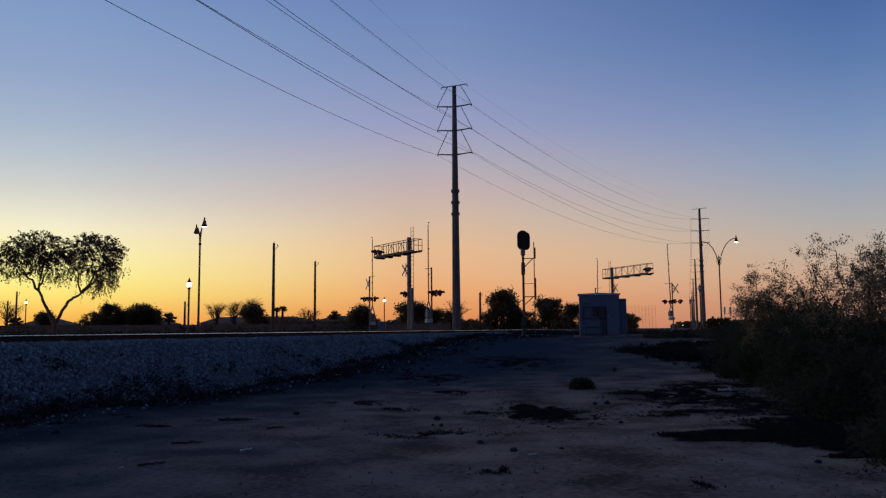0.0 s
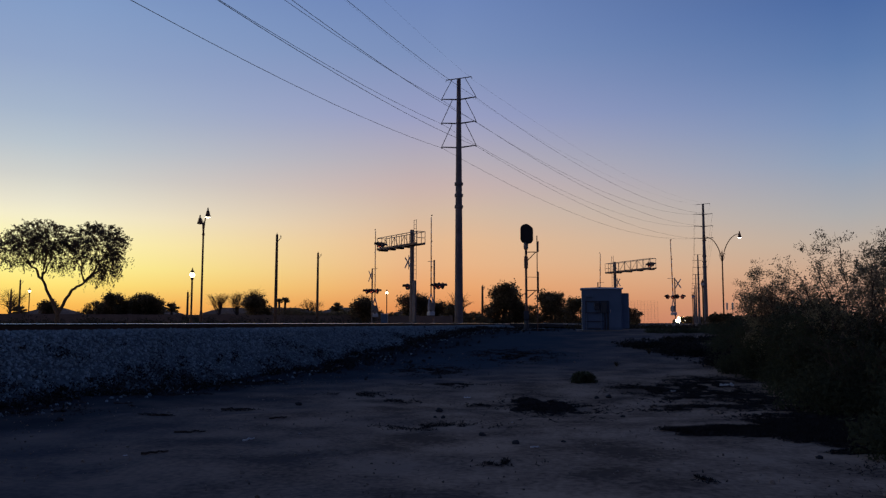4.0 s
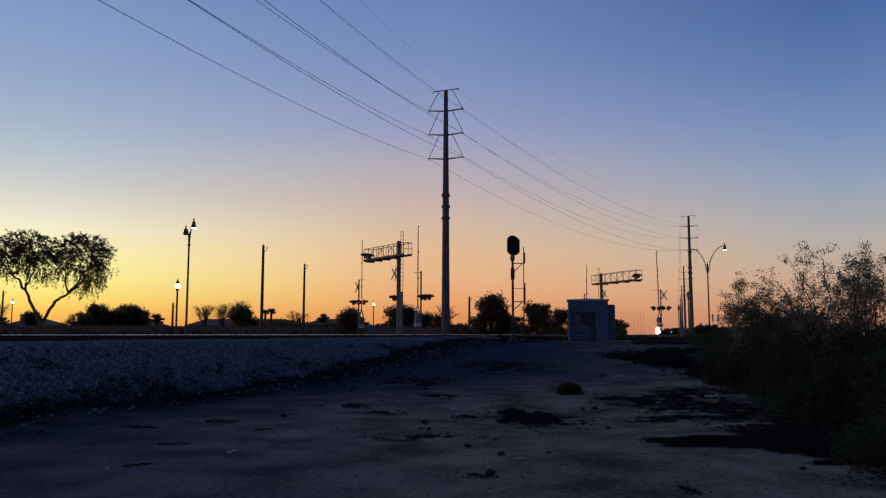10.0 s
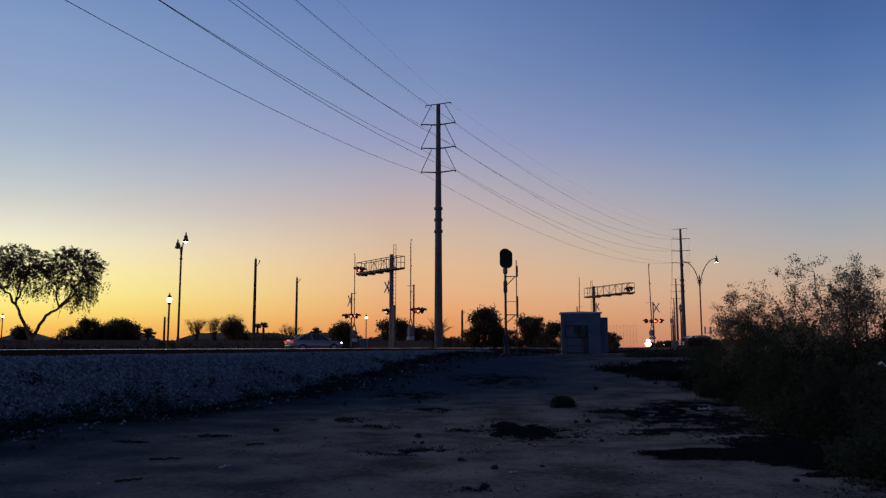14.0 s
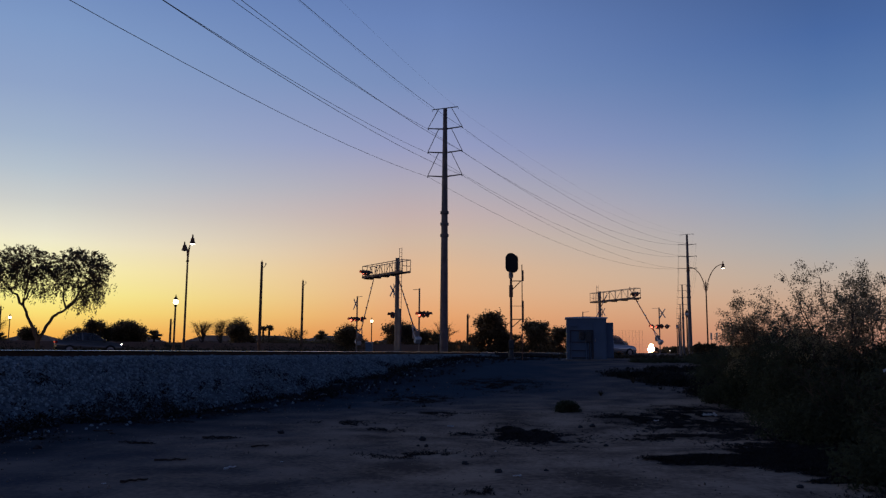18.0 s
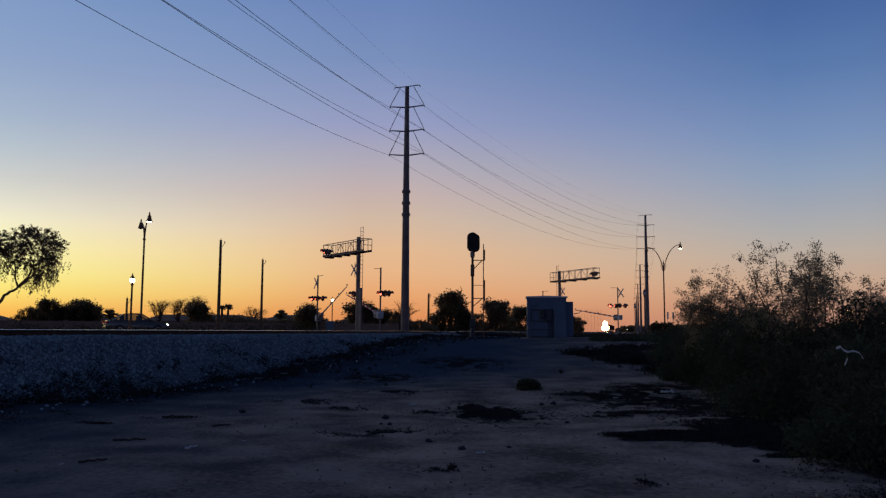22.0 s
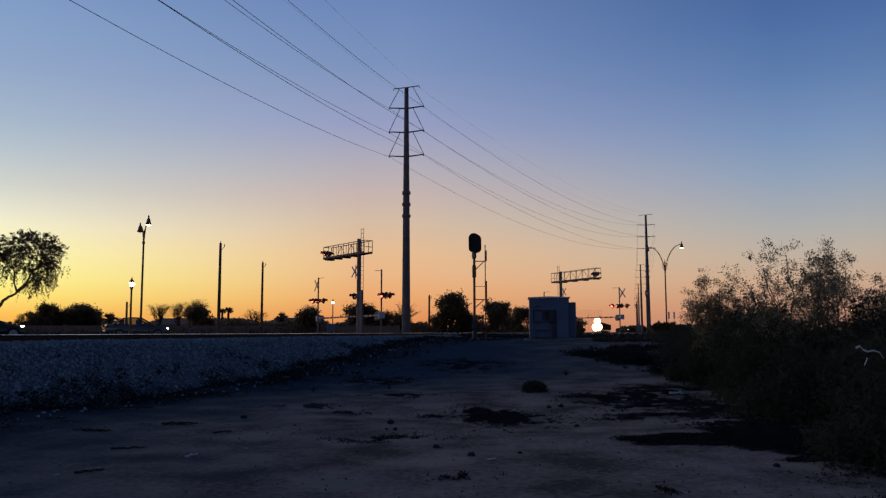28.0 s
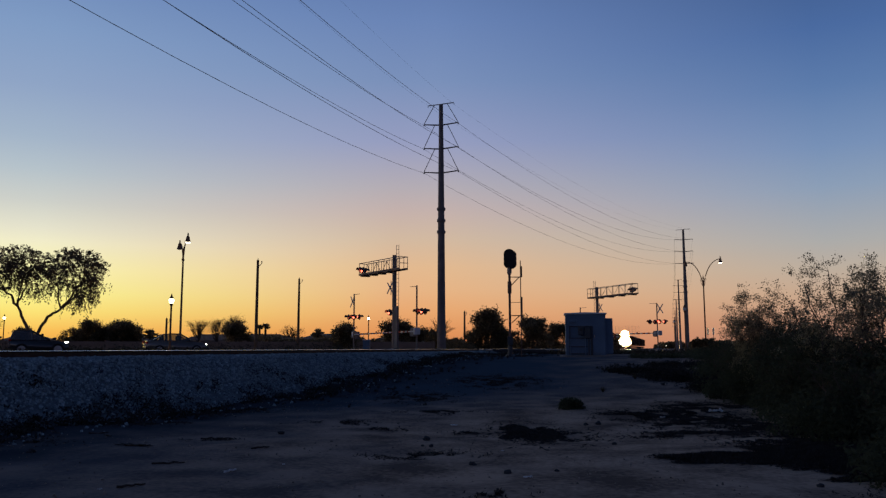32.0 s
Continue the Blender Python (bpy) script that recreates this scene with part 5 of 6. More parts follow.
def make_weeds():
    """Low dry weeds along the road verge, the embankment's foot and the clearing's far edge."""
    rng = random.Random(31)
    cl = []
    for _ in range(1500):
        p = O + E * rng.uniform(-70, 26) + M * rng.uniform(17.5, 38)
        tall = 0.9 if noise.noise((p.x * 0.09, p.y * 0.09, 8.0)) > 0.0 else 0.3
        cl.append((p.x, p.y, 1.02 + tall * rng.random() ** 1.5, rng.uniform(0.25, 0.6)))
    for _ in range(500):
        p = O + E * rng.uniform(-34, 12) + M * rng.uniform(-9.5, -4.6)
        cl.append((p.x, p.y, 1.02 + 0.12 * rng.random(), rng.uniform(0.12, 0.3)))
    for _ in range(520):
        q = rng.uniform(-34, 3.0)
        p = O + E * q + M * rng.uniform(-6.4, -4.6)
        if noise.noise((q * 0.35, 0.5, 3.0)) < -0.28:
            continue
        cl.append((p.x, p.y, 1.05 + 0.42 * rng.random(), rng.uniform(0.12, 0.26)))
    for _ in range(620):
        p = O + E * rng.uniform(29, 66) + M * rng.uniform(-8.5, -5.5)
        cl.append((p.x, p.y, 1.02 + 0.24 * rng.random(), rng.uniform(0.12, 0.22)))
    ob = leaves("verge_weeds", cl, 20, 0.11, WEED, None, 41)
    tagged(ob, "dark dry weeds and low brush along the road verge", "weeds")
    cl = []
    for _ in range(420):
        s = 20 + 34 * rng.random()
        l = 11.3 - abs(rng.gauss(0, 1.3)) - 0.06 * max(0, s - 30)
        if noise.noise((s * 0.25, l * 0.6, 4.0)) < -0.12:
            continue
        p = tr(s, l)
        cl.append((p.x, p.y, ground_z(p.x, p.y) + 0.02, rng.uniform(0.04, 0.12)))
    for _ in range(1500):
        x, y = rng.uniform(5.0, 17), rng.uniform(24, 47)
        if x < 5.6 + (47 - y) * 0.10 or y > 36 or noise.noise((x * 0.3, y * 0.22, 9.0)) < -0.05:
            continue
        if 7.4 < x < 11.2 and y > 44:
            continue
        cl.append((x, y, ground_z(x, y) + 0.01, rng.uniform(0.05, 0.16)))
    for _ in range(1700):
        s = 6 + 50 * rng.random() ** 1.2
        l = 11.35 + rng.gauss(0, 0.5) + 0.012 * max(0, s - 20)
        if noise.noise((s * 0.45, l * 0.9, 14.0)) + 0.4 * noise.noise((s * 1.6, l * 2.5, 2.0)) < 0.02 - 0.004 * (s - 15):
            continue
        p = tr(s, l)
        z = max(ground_z(p.x, p.y), float(np.interp(l, [q[0] for q in EMB], [q[1] for q in EMB])))
        cl.append((p.x, p.y, z + 0.02, rng.uniform(0.08, 0.22)))
    for _ in range(520):
        s, l = 4 + 60 * rng.random(), rng.uniform(12.2, 13.9)
        if noise.noise((s * 0.6, l * 1.1, 21.0)) < 0.34:
            continue
        p = tr(s, l)
        cl.append((p.x, p.y, float(np.interp(l, [q[0] for q in EMB], [q[1] for q in EMB])) + 0.03, rng.uniform(0.05, 0.13)))
    ob = leaves("clearing_weeds", cl, 24, 0.036, WEED_DARK, None, 42)
    tagged(ob, "low dark dry weeds at the edge of the dirt clearing", "weeds")
    cl = []
    for _ in range(5600):
        s, l = 2 + 66 * rng.random() ** 1.1, 11.3 + 1.9 * rng.random() ** 1.6
        if noise.noise((s * 0.5, l * 0.8, 33.0)) + 0.6 * noise.noise((s * 1.9, l * 3.0, 7.0)) < 0.10 + 0.16 * (l - 11.3):
            continue
        p = tr(s, l)
        cl.append((p.x, p.y, max(ground_z(p.x, p.y), float(np.interp(l, [q[0] for q in EMB], [q[1] for q in EMB]))) + 0.02, rng.uniform(0.10, 0.30)))
    ob = leaves("slope_weeds", cl, 22, 0.030, WEED_DARK, None, 43)
    tagged(ob, "thin dry weeds on the embankment's lower slope", "weeds")


make_weeds()


def make_netting():
    t = thing("sports_netting", pose(69.5, 300, 1.0, 0, 0, 2), "tall pale sports-field netting on thin poles far off", "netting")
    for i in range(9):
        part("post", tube(B(), [(1.27 * i, 0, 0), (1.27 * i, 0, 8.9)], 0.028, 6), STEEL, t)
    for k in range(14):
        part("net_line", tube(B(), [(0, 0, 0.4 + 0.64 * k), (10.16, 0, 0.4 + 0.64 * k)], 0.012, 4), STEEL, t)


make_netting()


def make_tall_shrub(x, y, h, w, seed, lean=0.0, skirt=0.6, cover=0.6, stems=17):
    """An airy desert shrub: a few long stems that fork into twigs, each twig ending in a loose tuft of small leaves."""
    rng = random.Random(seed)
    t = thing("desert_shrub", pose(x, y, ground_z(x, y)), "tall wispy desert shrub with dark stems and leaf tufts", "shrub", "shrubs beside the dirt clearing")
    stem_bm, twig_bm, tufts = B(), B(), []
    for i in range(stems):
        a = 2.4 * i + rng.uniform(-0.5, 0.5)
        r = w * 0.5 * (0.15 + 0.85 * rng.random())
        top = h * rng.uniform(0.70, 0.93) * (1 - 0.30 * (r / (w * 0.5)) ** 2)
        e = Vector((math.cos(a) * r + lean * top, math.sin(a) * r, top))
        pts = limb(stem_bm, (rng.uniform(-0.2, 0.2), rng.uniform(-0.2, 0.2), -0.1), e, 0.026, 0.006, rng, 0.05, 7)
        for k in range(3, 8):
            for _ in range(2 if k < 5 else 3):
                ln = h * rng.uniform(0.08, 0.17)
                d = Vector((rng.gauss(0, 1), rng.gauss(0, 1), rng.gauss(0.55, 0.6))).normalized()
                q = pts[k] + d * ln
                limb(twig_bm, pts[k], q, 0.004, 0.002, rng, 0.1, 3)
                for _ in range(rng.choice((3, 3, 4, 4))):
                    g = pts[k].lerp(q, rng.uniform(0.5, 1.0)) + Vector((rng.gauss(0, 1), rng.gauss(0, 1), rng.gauss(0.1, 0.9))) * 0.028 * h
                    limb(twig_bm, pts[k].lerp(q, 0.5), g, 0.0022, 0.0012, rng, 0.08, 2)
                    tufts.append((*g, rng.uniform(0.07, 0.19)))
    tagged(part("stem_mass", stem_bm, TWIG, t), kind="stuff")
    tagged(part("twig_mass", twig_bm, TWIG, t), kind="stuff")
    leaves("crown", tufts, 34, 0.0225, LEAF_BACKLIT, t, seed, droop=0.25, aspect=0.42)
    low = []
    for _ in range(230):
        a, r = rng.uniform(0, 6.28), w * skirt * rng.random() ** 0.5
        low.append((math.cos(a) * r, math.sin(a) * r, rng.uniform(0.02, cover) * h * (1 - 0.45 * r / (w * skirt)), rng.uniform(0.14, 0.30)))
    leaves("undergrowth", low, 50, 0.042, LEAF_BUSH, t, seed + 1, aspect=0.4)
    return t


def make_shrub(x, y, h, w, seed, label, dense=1.0, name="desert_shrub"):
    """Many thin stems from one root with sprays of small leaves, dense below."""
    rng = random.Random(seed)
    z = ground_z(x, y)
    t = thing(name, pose(x, y, z), label, "shrub", "shrubs beside the dirt clearing")
    bm = B()
    cl = []
    for i in range(int(26 * dense)):
        a = rng.uniform(0, 6.28)
        r = w * 0.5 * rng.random() ** 0.6
        e = Vector((math.cos(a) * r, math.sin(a) * r, h * rng.uniform(0.55, 0.93) * (1 - 0.33 * (r / (w * 0.5)) ** 2)))
        pts = limb(bm, (rng.uniform(-0.15, 0.15), rng.uniform(-0.15, 0.15), -0.1), e, 0.022, 0.004, rng, 0.08, 6)
        for k in range(2, 7):
            for _ in range(3):
                q = pts[k] + Vector((rng.gauss(0, 1), rng.gauss(0, 1), rng.gauss(0.25, 0.8))) * 0.11 * h
                limb(bm, pts[k], q, 0.005, 0.002, rng, 0.1, 3)
                d = (q - pts[k]).normalized()
                cl.append((*pts[k].lerp(q, 0.35), *d, rng.uniform(0.07, 0.13) * h))
                cl.append((*pts[k].lerp(q, 0.8), *(d + Vector((rng.gauss(0, 0.5), rng.gauss(0, 0.5), rng.gauss(0, 0.4)))).normalized(), rng.uniform(0.05, 0.10) * h))
    tagged(part("stem_mass", bm, TWIG, t), kind="stuff")
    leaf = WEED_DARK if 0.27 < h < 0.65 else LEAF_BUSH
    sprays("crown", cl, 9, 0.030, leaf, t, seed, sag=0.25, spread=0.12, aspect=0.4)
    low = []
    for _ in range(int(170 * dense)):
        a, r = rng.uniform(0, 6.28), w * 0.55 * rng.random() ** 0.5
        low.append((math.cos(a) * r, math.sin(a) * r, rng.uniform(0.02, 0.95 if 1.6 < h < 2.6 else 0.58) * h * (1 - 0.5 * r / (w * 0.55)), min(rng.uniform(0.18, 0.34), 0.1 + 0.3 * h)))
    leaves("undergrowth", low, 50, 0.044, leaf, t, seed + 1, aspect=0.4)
    return t


SHRUBS = ((8.95, 21.9, 2.25, 1.9, 1.3), (9.6, 20.8, 2.5, 1.7, 1.5), (8.95, 20.6, 2.3, 1.3, 1.4), (10.9, 24.5, 2.0, 3.0, 1.0), (7.6, 11.4, 1.9, 2.8, 1.1), (10.2, 14.6, 2.35, 3.2, 1.2),
          (6.1, 9.3, 1.3, 2.4, 0.9), (6.9, 13.3, 1.6, 2.4, 0.9), (8.25, 18.4, 2.4, 2.0, 1.4), (9.4, 19.6, 2.45, 2.4, 1.3), (7.7, 16.4, 2.0, 1.8, 1.2), (9.2, 15.2, 2.4, 2.4, 1.4), (9.8, 26.0, 1.2, 2.2, 0.8), (11.0, 29.5, 1.0, 2.6, 0.8), (12.2, 19.0, 2.25, 3.2, 1.0), (8.2, 8.2, 1.8, 2.6, 0.9), (13.4, 27.0, 2.0, 3.4, 0.9), (14.6, 22.5, 2.1, 3.6, 0.9), (8.7, 22.8, 1.1, 1.8, 0.8),
          (8.4, 31.5, 0.28, 3.0, 0.7), (10.9, 34.0, 0.3, 3.2, 0.8), (14.0, 37.0, 0.8, 3.4, 0.8), (12.0, 40.5, 0.22, 3.4, 0.8), (12.6, 31.0, 1.3, 3.6, 0.9), (15.5, 42.0, 1.1, 4.0, 0.8), (9.1, 25.2, 0.6, 1.8, 0.9), (8.8, 28.8, 0.34, 2.4, 0.8))
for i, (bx, by, bh, bw, ln, sk, cv, ns) in enumerate(((8.45, 21.0, 3.0, 1.5, -0.03, 0.42, 0.46, 19), (8.4, 16.0, 3.55, 2.7, 0.0, 0.45, 0.44, 17), (10.3, 17.2, 3.05, 2.8, 0.03, 0.6, 0.58, 8), (9.7, 15.0, 2.5, 2.2, 0.0, 0.6, 0.72, 7))):
    make_tall_shrub(bx, by, bh, bw, 150 + 3 * i, ln, sk, cv, ns)
make_shrub(3.42, 20.1, 0.26, 0.36, 195, "small dark bushy weed on the dirt", 0.5)
make_shrub(-25.2, 80.0, 1.35, 2.4, 190, "low dark shrub beside the road verge", 0.8)
for i, (bx, by, bh, bw, dn) in enumerate(SHRUBS):
    make_shrub(bx, by, bh, bw, 100 + 3 * i, "dense waist-high dark desert shrub" if bh > 1.6 else "low dark desert shrub on the dirt", dn)


# ======== loose things on the dirt ========
DARK_WEED = mat("dead_weed", (0.05, 0.044, 0.042), 0.95, var=0.4, scale=2.0, fine=12.0, bump=0, spec=0.03, island=True)


def make_weed_mat(x, y, w, d, seed, density):
    """A thin scatter of dark dead weeds, densest in the middle, ragged at the rim."""
    rng = random.Random(seed)
    t = thing("weed_shade_patch", pose(x, y, ground_z(x, y)), "flattened dark dead weeds on dirt, in places standing in for brush shadow", "weeds", "dead weed patches on the dirt")
    vs, fs = [], []
    fine = 0.6 if y < 12.5 else 1.0
    for _ in range(int((200 + 2400 * w * d) * density / fine ** 2)):
        px, py = rng.gauss(0, 0.27) * w, rng.gauss(0, 0.27) * d
        if density > 0.8:
            a, k = rng.uniform(0, 6.28), 0.5 * rng.random() ** 0.5
            k *= 1.0 + 0.55 * noise.noise((math.cos(a) * 1.6 + seed, math.sin(a) * 1.6, 0)) + 0.25 * noise.noise((math.cos(a) * 6 + seed, math.sin(a) * 6, 0)) + rng.gauss(0, 0.05)
            px, py = math.cos(a) * k * w, math.sin(a) * k * d
        if noise.noise((px * 2.4 + seed, py * 1.6, 0)) + 0.35 * noise.noise((px * 8 + seed, py * 5, 3)) < (-0.05 if density < 0.8 else -0.5):
            continue
        z = ground_z(x + px, y + py) - ground_z(x, y) + 0.006
        a, ln = rng.uniform(0, 6.28), rng.uniform(0.02, 0.07) * fine
        c, k = Vector((math.cos(a), math.sin(a), 0)) * ln, Vector((-math.sin(a), math.cos(a), 0)) * ln * 0.25
        o, n, up_ = Vector((px, py, z)), len(vs), Vector((0, 0, rng.uniform(0.0, 0.035)))
        vs += [o - c, o + k, o + c + up_, o - k]
        fs.append((n, n + 1, n + 2, n + 3))
    tagged(raw("weed_scatter", vs, fs, DARK_WEED, t), kind="stuff")


# the dense patches (4, 5, 26-28) beside the right shrubs stand in for brush shadow
for i, (wx, wy, ww, wd) in enumerate(((1.8, 15.3, 1.05, 2.5), (-0.87, 16.1, 0.8, 0.5), (0.61, 8.6, 0.6, 0.35), (2.4, 7.8, 0.3, 0.4), (4.0, 11.2, 2.2, 0.8), (5.2, 11.0, 2.8, 1.4), (5.6, 13.0, 1.6, 1.6), (0.78, 15.4, 0.8, 0.5), (-3.7, 13.95, 0.8, 0.3), (-4.65, 13.05, 0.5, 0.3), (5.3, 16.6, 1.8, 1.4), (-1.9, 17.2, 1.2, 0.8), (0.2, 19.5, 1.6, 1.2), (6.2, 19.2, 1.4, 2.2), (-0.4, 24.0, 2.0, 3.0), (2.4, 29.0, 3.0, 4.0), (-0.2, 11.8, 1.6, 0.6), (4.6, 14.6, 1.8, 1.1), (6.5, 15.2, 2.2, 2.0), (4.9, 18.5, 1.9, 2.0), (6.0, 11.9, 1.6, 1.6), (-6.1, 16.9, 2.0, 1.5), (-4.9, 20.6, 2.0, 2.0), (-3.8, 24.4, 2.0, 2.4), (-7.0, 13.6, 1.6, 1.2), (-5.5, 18.8, 1.6, 1.6), (5.7, 11.2, 3.2, 2.4), (6.1, 9.9, 2.8, 1.7), (5.6, 9.6, 1.9, 0.5), (1.95, 15.0, 1.7, 3.4), (5.5, 8.5, 2.0, 1.0), (4.9, 7.2, 1.6, 0.8), (6.9, 20.8, 1.8, 2.2), (6.0, 17.4, 2.0, 1.8), (6.6, 13.6, 1.8, 1.4))):
    make_weed_mat(wx, wy, ww, wd, 300 + i, 1.5 if i == 0 else 1.05 if 25 < i < 29 else 0.6 if i > 31 else 0.2 if i > 29 else 0.9 if i in (4, 5) else 0.6 if i in (6, 10, 13) or 16 < i < 21 else 0.22)


def make_tuft(x, y, h, seed):
    rng = random.Random(seed)
    t = thing("grass_tuft", pose(x, y, ground_z(x, y)), "small dark tuft of dry grass on dirt", "grass tuft", "grass tufts on the dirt")
    vs, fs = [], []
    for _ in range(70):
        a, r = rng.uniform(0, 6.28), rng.uniform(0.2, 1.0) * h
        d = Vector((math.cos(a) * r * 0.8, math.sin(a) * r * 0.8, rng.uniform(0.5, 1.0) * h))
        s = Vector((-math.sin(a), math.cos(a), 0)) * 0.008
        n = len(vs)
        vs += [-s, s, d * 0.6 + s * 0.7 + Vector((0, 0, 0.05 * h)), d * 0.6 - s * 0.7 + Vector((0, 0, 0.05 * h)), d]
        fs += [(n, n + 1, n + 2, n + 3), (n + 3, n + 2, n + 4)]
    tagged(raw("grass_spray", vs, fs, WEED, t), kind="stuff")


for i, (tx, ty, th) in enumerate(((5.4, 25.5, 0.2), (7.2, 28.5, 0.25))):
    make_tuft(tx, ty, th, 400 + i)


def make_stick(x, y, ln, yaw, material, seed):
    rng = random.Random(seed)
    t = thing("fallen_stick", pose(x, y, ground_z(x, y) + 0.012, 0, 0, yaw), "short weathered stick lying on dirt", "stick", "sticks on the dirt")
    bm = B()
    limb(bm, (-ln / 2, 0, 0.0), (ln / 2, 0, 0.006), 0.016, 0.009, rng, 0.05, 6)
    part("branch", bm, material, t)
    bm = B()
    limb(bm, (0.1 * ln, 0, 0.0), (0.28 * ln, 0.16 * ln, 0.01), 0.008, 0.004, rng, 0.08, 3)
    part("twig", bm, material, t)


for i, (sx_, sy_, sl, sw) in enumerate(((-3.5, 11.12, 0.42, 6), (-3.6, 13.95, 0.55, -8), (-5.95, 14.95, 0.34, 4), (-5.62, 14.5, 0.3, -50), (-3.33, 9.32, 0.3, 30), (-2.6, 12.6, 0.3, 40), (-4.6, 13.0, 0.3, 10), (3.9, 15.2, 0.4, 60))):
    make_stick(sx_, sy_, sl, sw, TIE, 500 + i)
make_stick(-2.53, 10.46, 0.2, 60, PLASTIC, 520)


def make_litter(x, y, size, seed):
    """A crumpled scrap of pale film or paper."""
    rng = random.Random(seed)
    bm = B()
    bmesh.ops.create_grid(bm, x_segments=7, y_segments=5, size=0.5)
    for v in bm.verts:
        v.co = Vector((v.co.x * size * 1.6, v.co.y * size, abs(noise.noise((v.co.x * 4 + seed, v.co.y * 4, 0.3))) * size * 0.7))
    ob = part("paper_scrap", bm, PLASTIC, at=pose(x, y, ground_z(x, y) + 0.01, 0, 0, rng.uniform(0, 180)))
    tagged(ob, "crumpled pale paper scrap lying on dirt", "litter", "litter on the dirt")


for i, (lx, ly, ls_) in enumerate(((6.66, 19.2, 0.2), (0.44, 16.55, 0.08), (-3.62, 9.2, 0.03), (5.0, 17.8, 0.08), (-1.96, 10.94, 0.025), (1.05, 9.65, 0.06), (-3.35, 25.6, 0.12), (1.0, 12.2, 0.025))):
    make_litter(lx, ly, ls_, 600 + i)


def make_rock(x, y, r, seed):
    rng = random.Random(seed)
    bm = B()
    bmesh.ops.create_icosphere(bm, subdivisions=2, radius=r)
    for v in bm.verts:
        v.co *= 1 + 0.45 * noise.noise(v.co * (1.6 / r) + Vector((seed, 0, 0)))
        v.co.z *= 0.7
    ob = part("rock", bm, ROCK, at=pose(x, y, ground_z(x, y) + r * 0.3, 0, 0, rng.uniform(0, 360)))
    tagged(ob, "small dark rock lying on dirt", "rock", "rocks on the dirt")


for i, (rx_, ry_, rr) in enumerate(((-0.11, 13.64, 0.065), (-0.17, 12.8, 0.028), (-0.04, 12.65, 0.038), (0.48, 10.8, 0.045), (-5.9, 12.4, 0.06), (3.13, 16.8, 0.05), (3.38, 16.8, 0.06), (0.86, 10.05, 0.05), (1.47, 10.2, 0.03), (-2.72, 15.0, 0.06), (2.9, 13.3, 0.04), (4.2, 9.2, 0.04))):
    make_rock(rx_, ry_, rr, 700 + i)


def make_pebbles():
    rng = random.Random(17)
    pl, sz = [], []
    for _ in range(8500):
        x, y = rng.uniform(-9, 9), 4 + 26 * rng.random() ** 1.3
        if track_of(x, y)[1] > 11.2 or noise.noise((x * 0.5, y * 0.5, 2.0)) < -0.1:
            continue
        pl.append((x, y, ground_z(x, y) + 0.003))
        sz.append(rng.uniform(0.006, 0.022) * (2.2 if rng.random() < 0.04 else 1))
    stones("pebbles", pl, sz, PEBBLE, "scattered small pebbles on the dirt", "pebbles")


make_pebbles()


def make_bag():
    """A torn white plastic bag caught in the shrub's twigs."""
    t = thing("plastic_bag", pose(6.08, 10.45, 1.225, 0, 0, -20), "torn white plastic bag snagged on the shrub", "plastic bag")
    for nm, pts, w in (("knot", [(-0.16, 0, 0.06), (-0.10, -0.03, 0.09), (-0.05, 0, 0.03), (0.02, 0.02, 0.0)], 0.02), ("strip", [(0.0, 0, 0.0), (0.10, -0.02, 0.02), (0.19, 0, -0.01), (0.25, 0.02, -0.11)], 0.015), ("strip", [(-0.02, 0, 0.0), (0.01, 0.02, -0.10), (-0.02, 0, -0.17), (-0.04, 0.02, -0.22)], 0.015)):
        bm = B()
        a = [bm.verts.new(Vector(p) * 0.8 + Vector((0, -0.01, w))) for p in pts]
        b = [bm.verts.new(Vector(p) * 0.8 + Vector((0.012, 0.02, -w * 0.6))) for p in pts]
        for k in range(len(pts) - 1):
            bm.faces.new((a[k], a[k + 1], b[k + 1], b[k]))
        part(nm, bm, PLASTIC, t)


make_bag()


def make_yard_lamp(x, y, z, label, glow):
    t = thing("yard_lamp", pose(x, y, z), label, "street lamp", "small lamps beyond the clearing")
    part("post", tube(B(), [(0, 0, -0.2), (0, 0, 2.5)], 0.05, 8), STEEL, t)
    bm = B()
    lathe(bm, [(0.05, 2.30), (0.27, 2.40), (0.27, 2.54), (0.05, 2.58)], 12)
    part("lamp_glass", bm, glow, t, "glowing lamp", smooth=True)
    part("hood", lathe(B(), [(0.29, 2.56), (0.15, 2.68), (0.02, 2.72)], 12), BLACK, t)


make_yard_lamp(41.5, 70.0, 1.0, "small orange yard lamp on a pole behind the shrubs", ORANGE_LIT)
make_yard_lamp(119.5, 400.0, 0.3, "small white lamp low beside the far track", FAR_LIT)


def make_far_sign():
    t = thing("roadside_sign", pose(71.0, 200.0, 1.0), "pair of pale sign panels on posts far off", "sign")
    for dx in (-0.7, 0.7):
        part("panel", box(B(), (dx, 0, 4.7), (0.45, 0.06, 1.7), bev=0.02), BOARD, t)
        part("post", tube(B(), [(dx, 0.1, -0.2), (dx, 0.1, 5.6)], 0.06, 6), STEEL, t)


make_far_sign()


# ======== cars ========
BRAKES = []


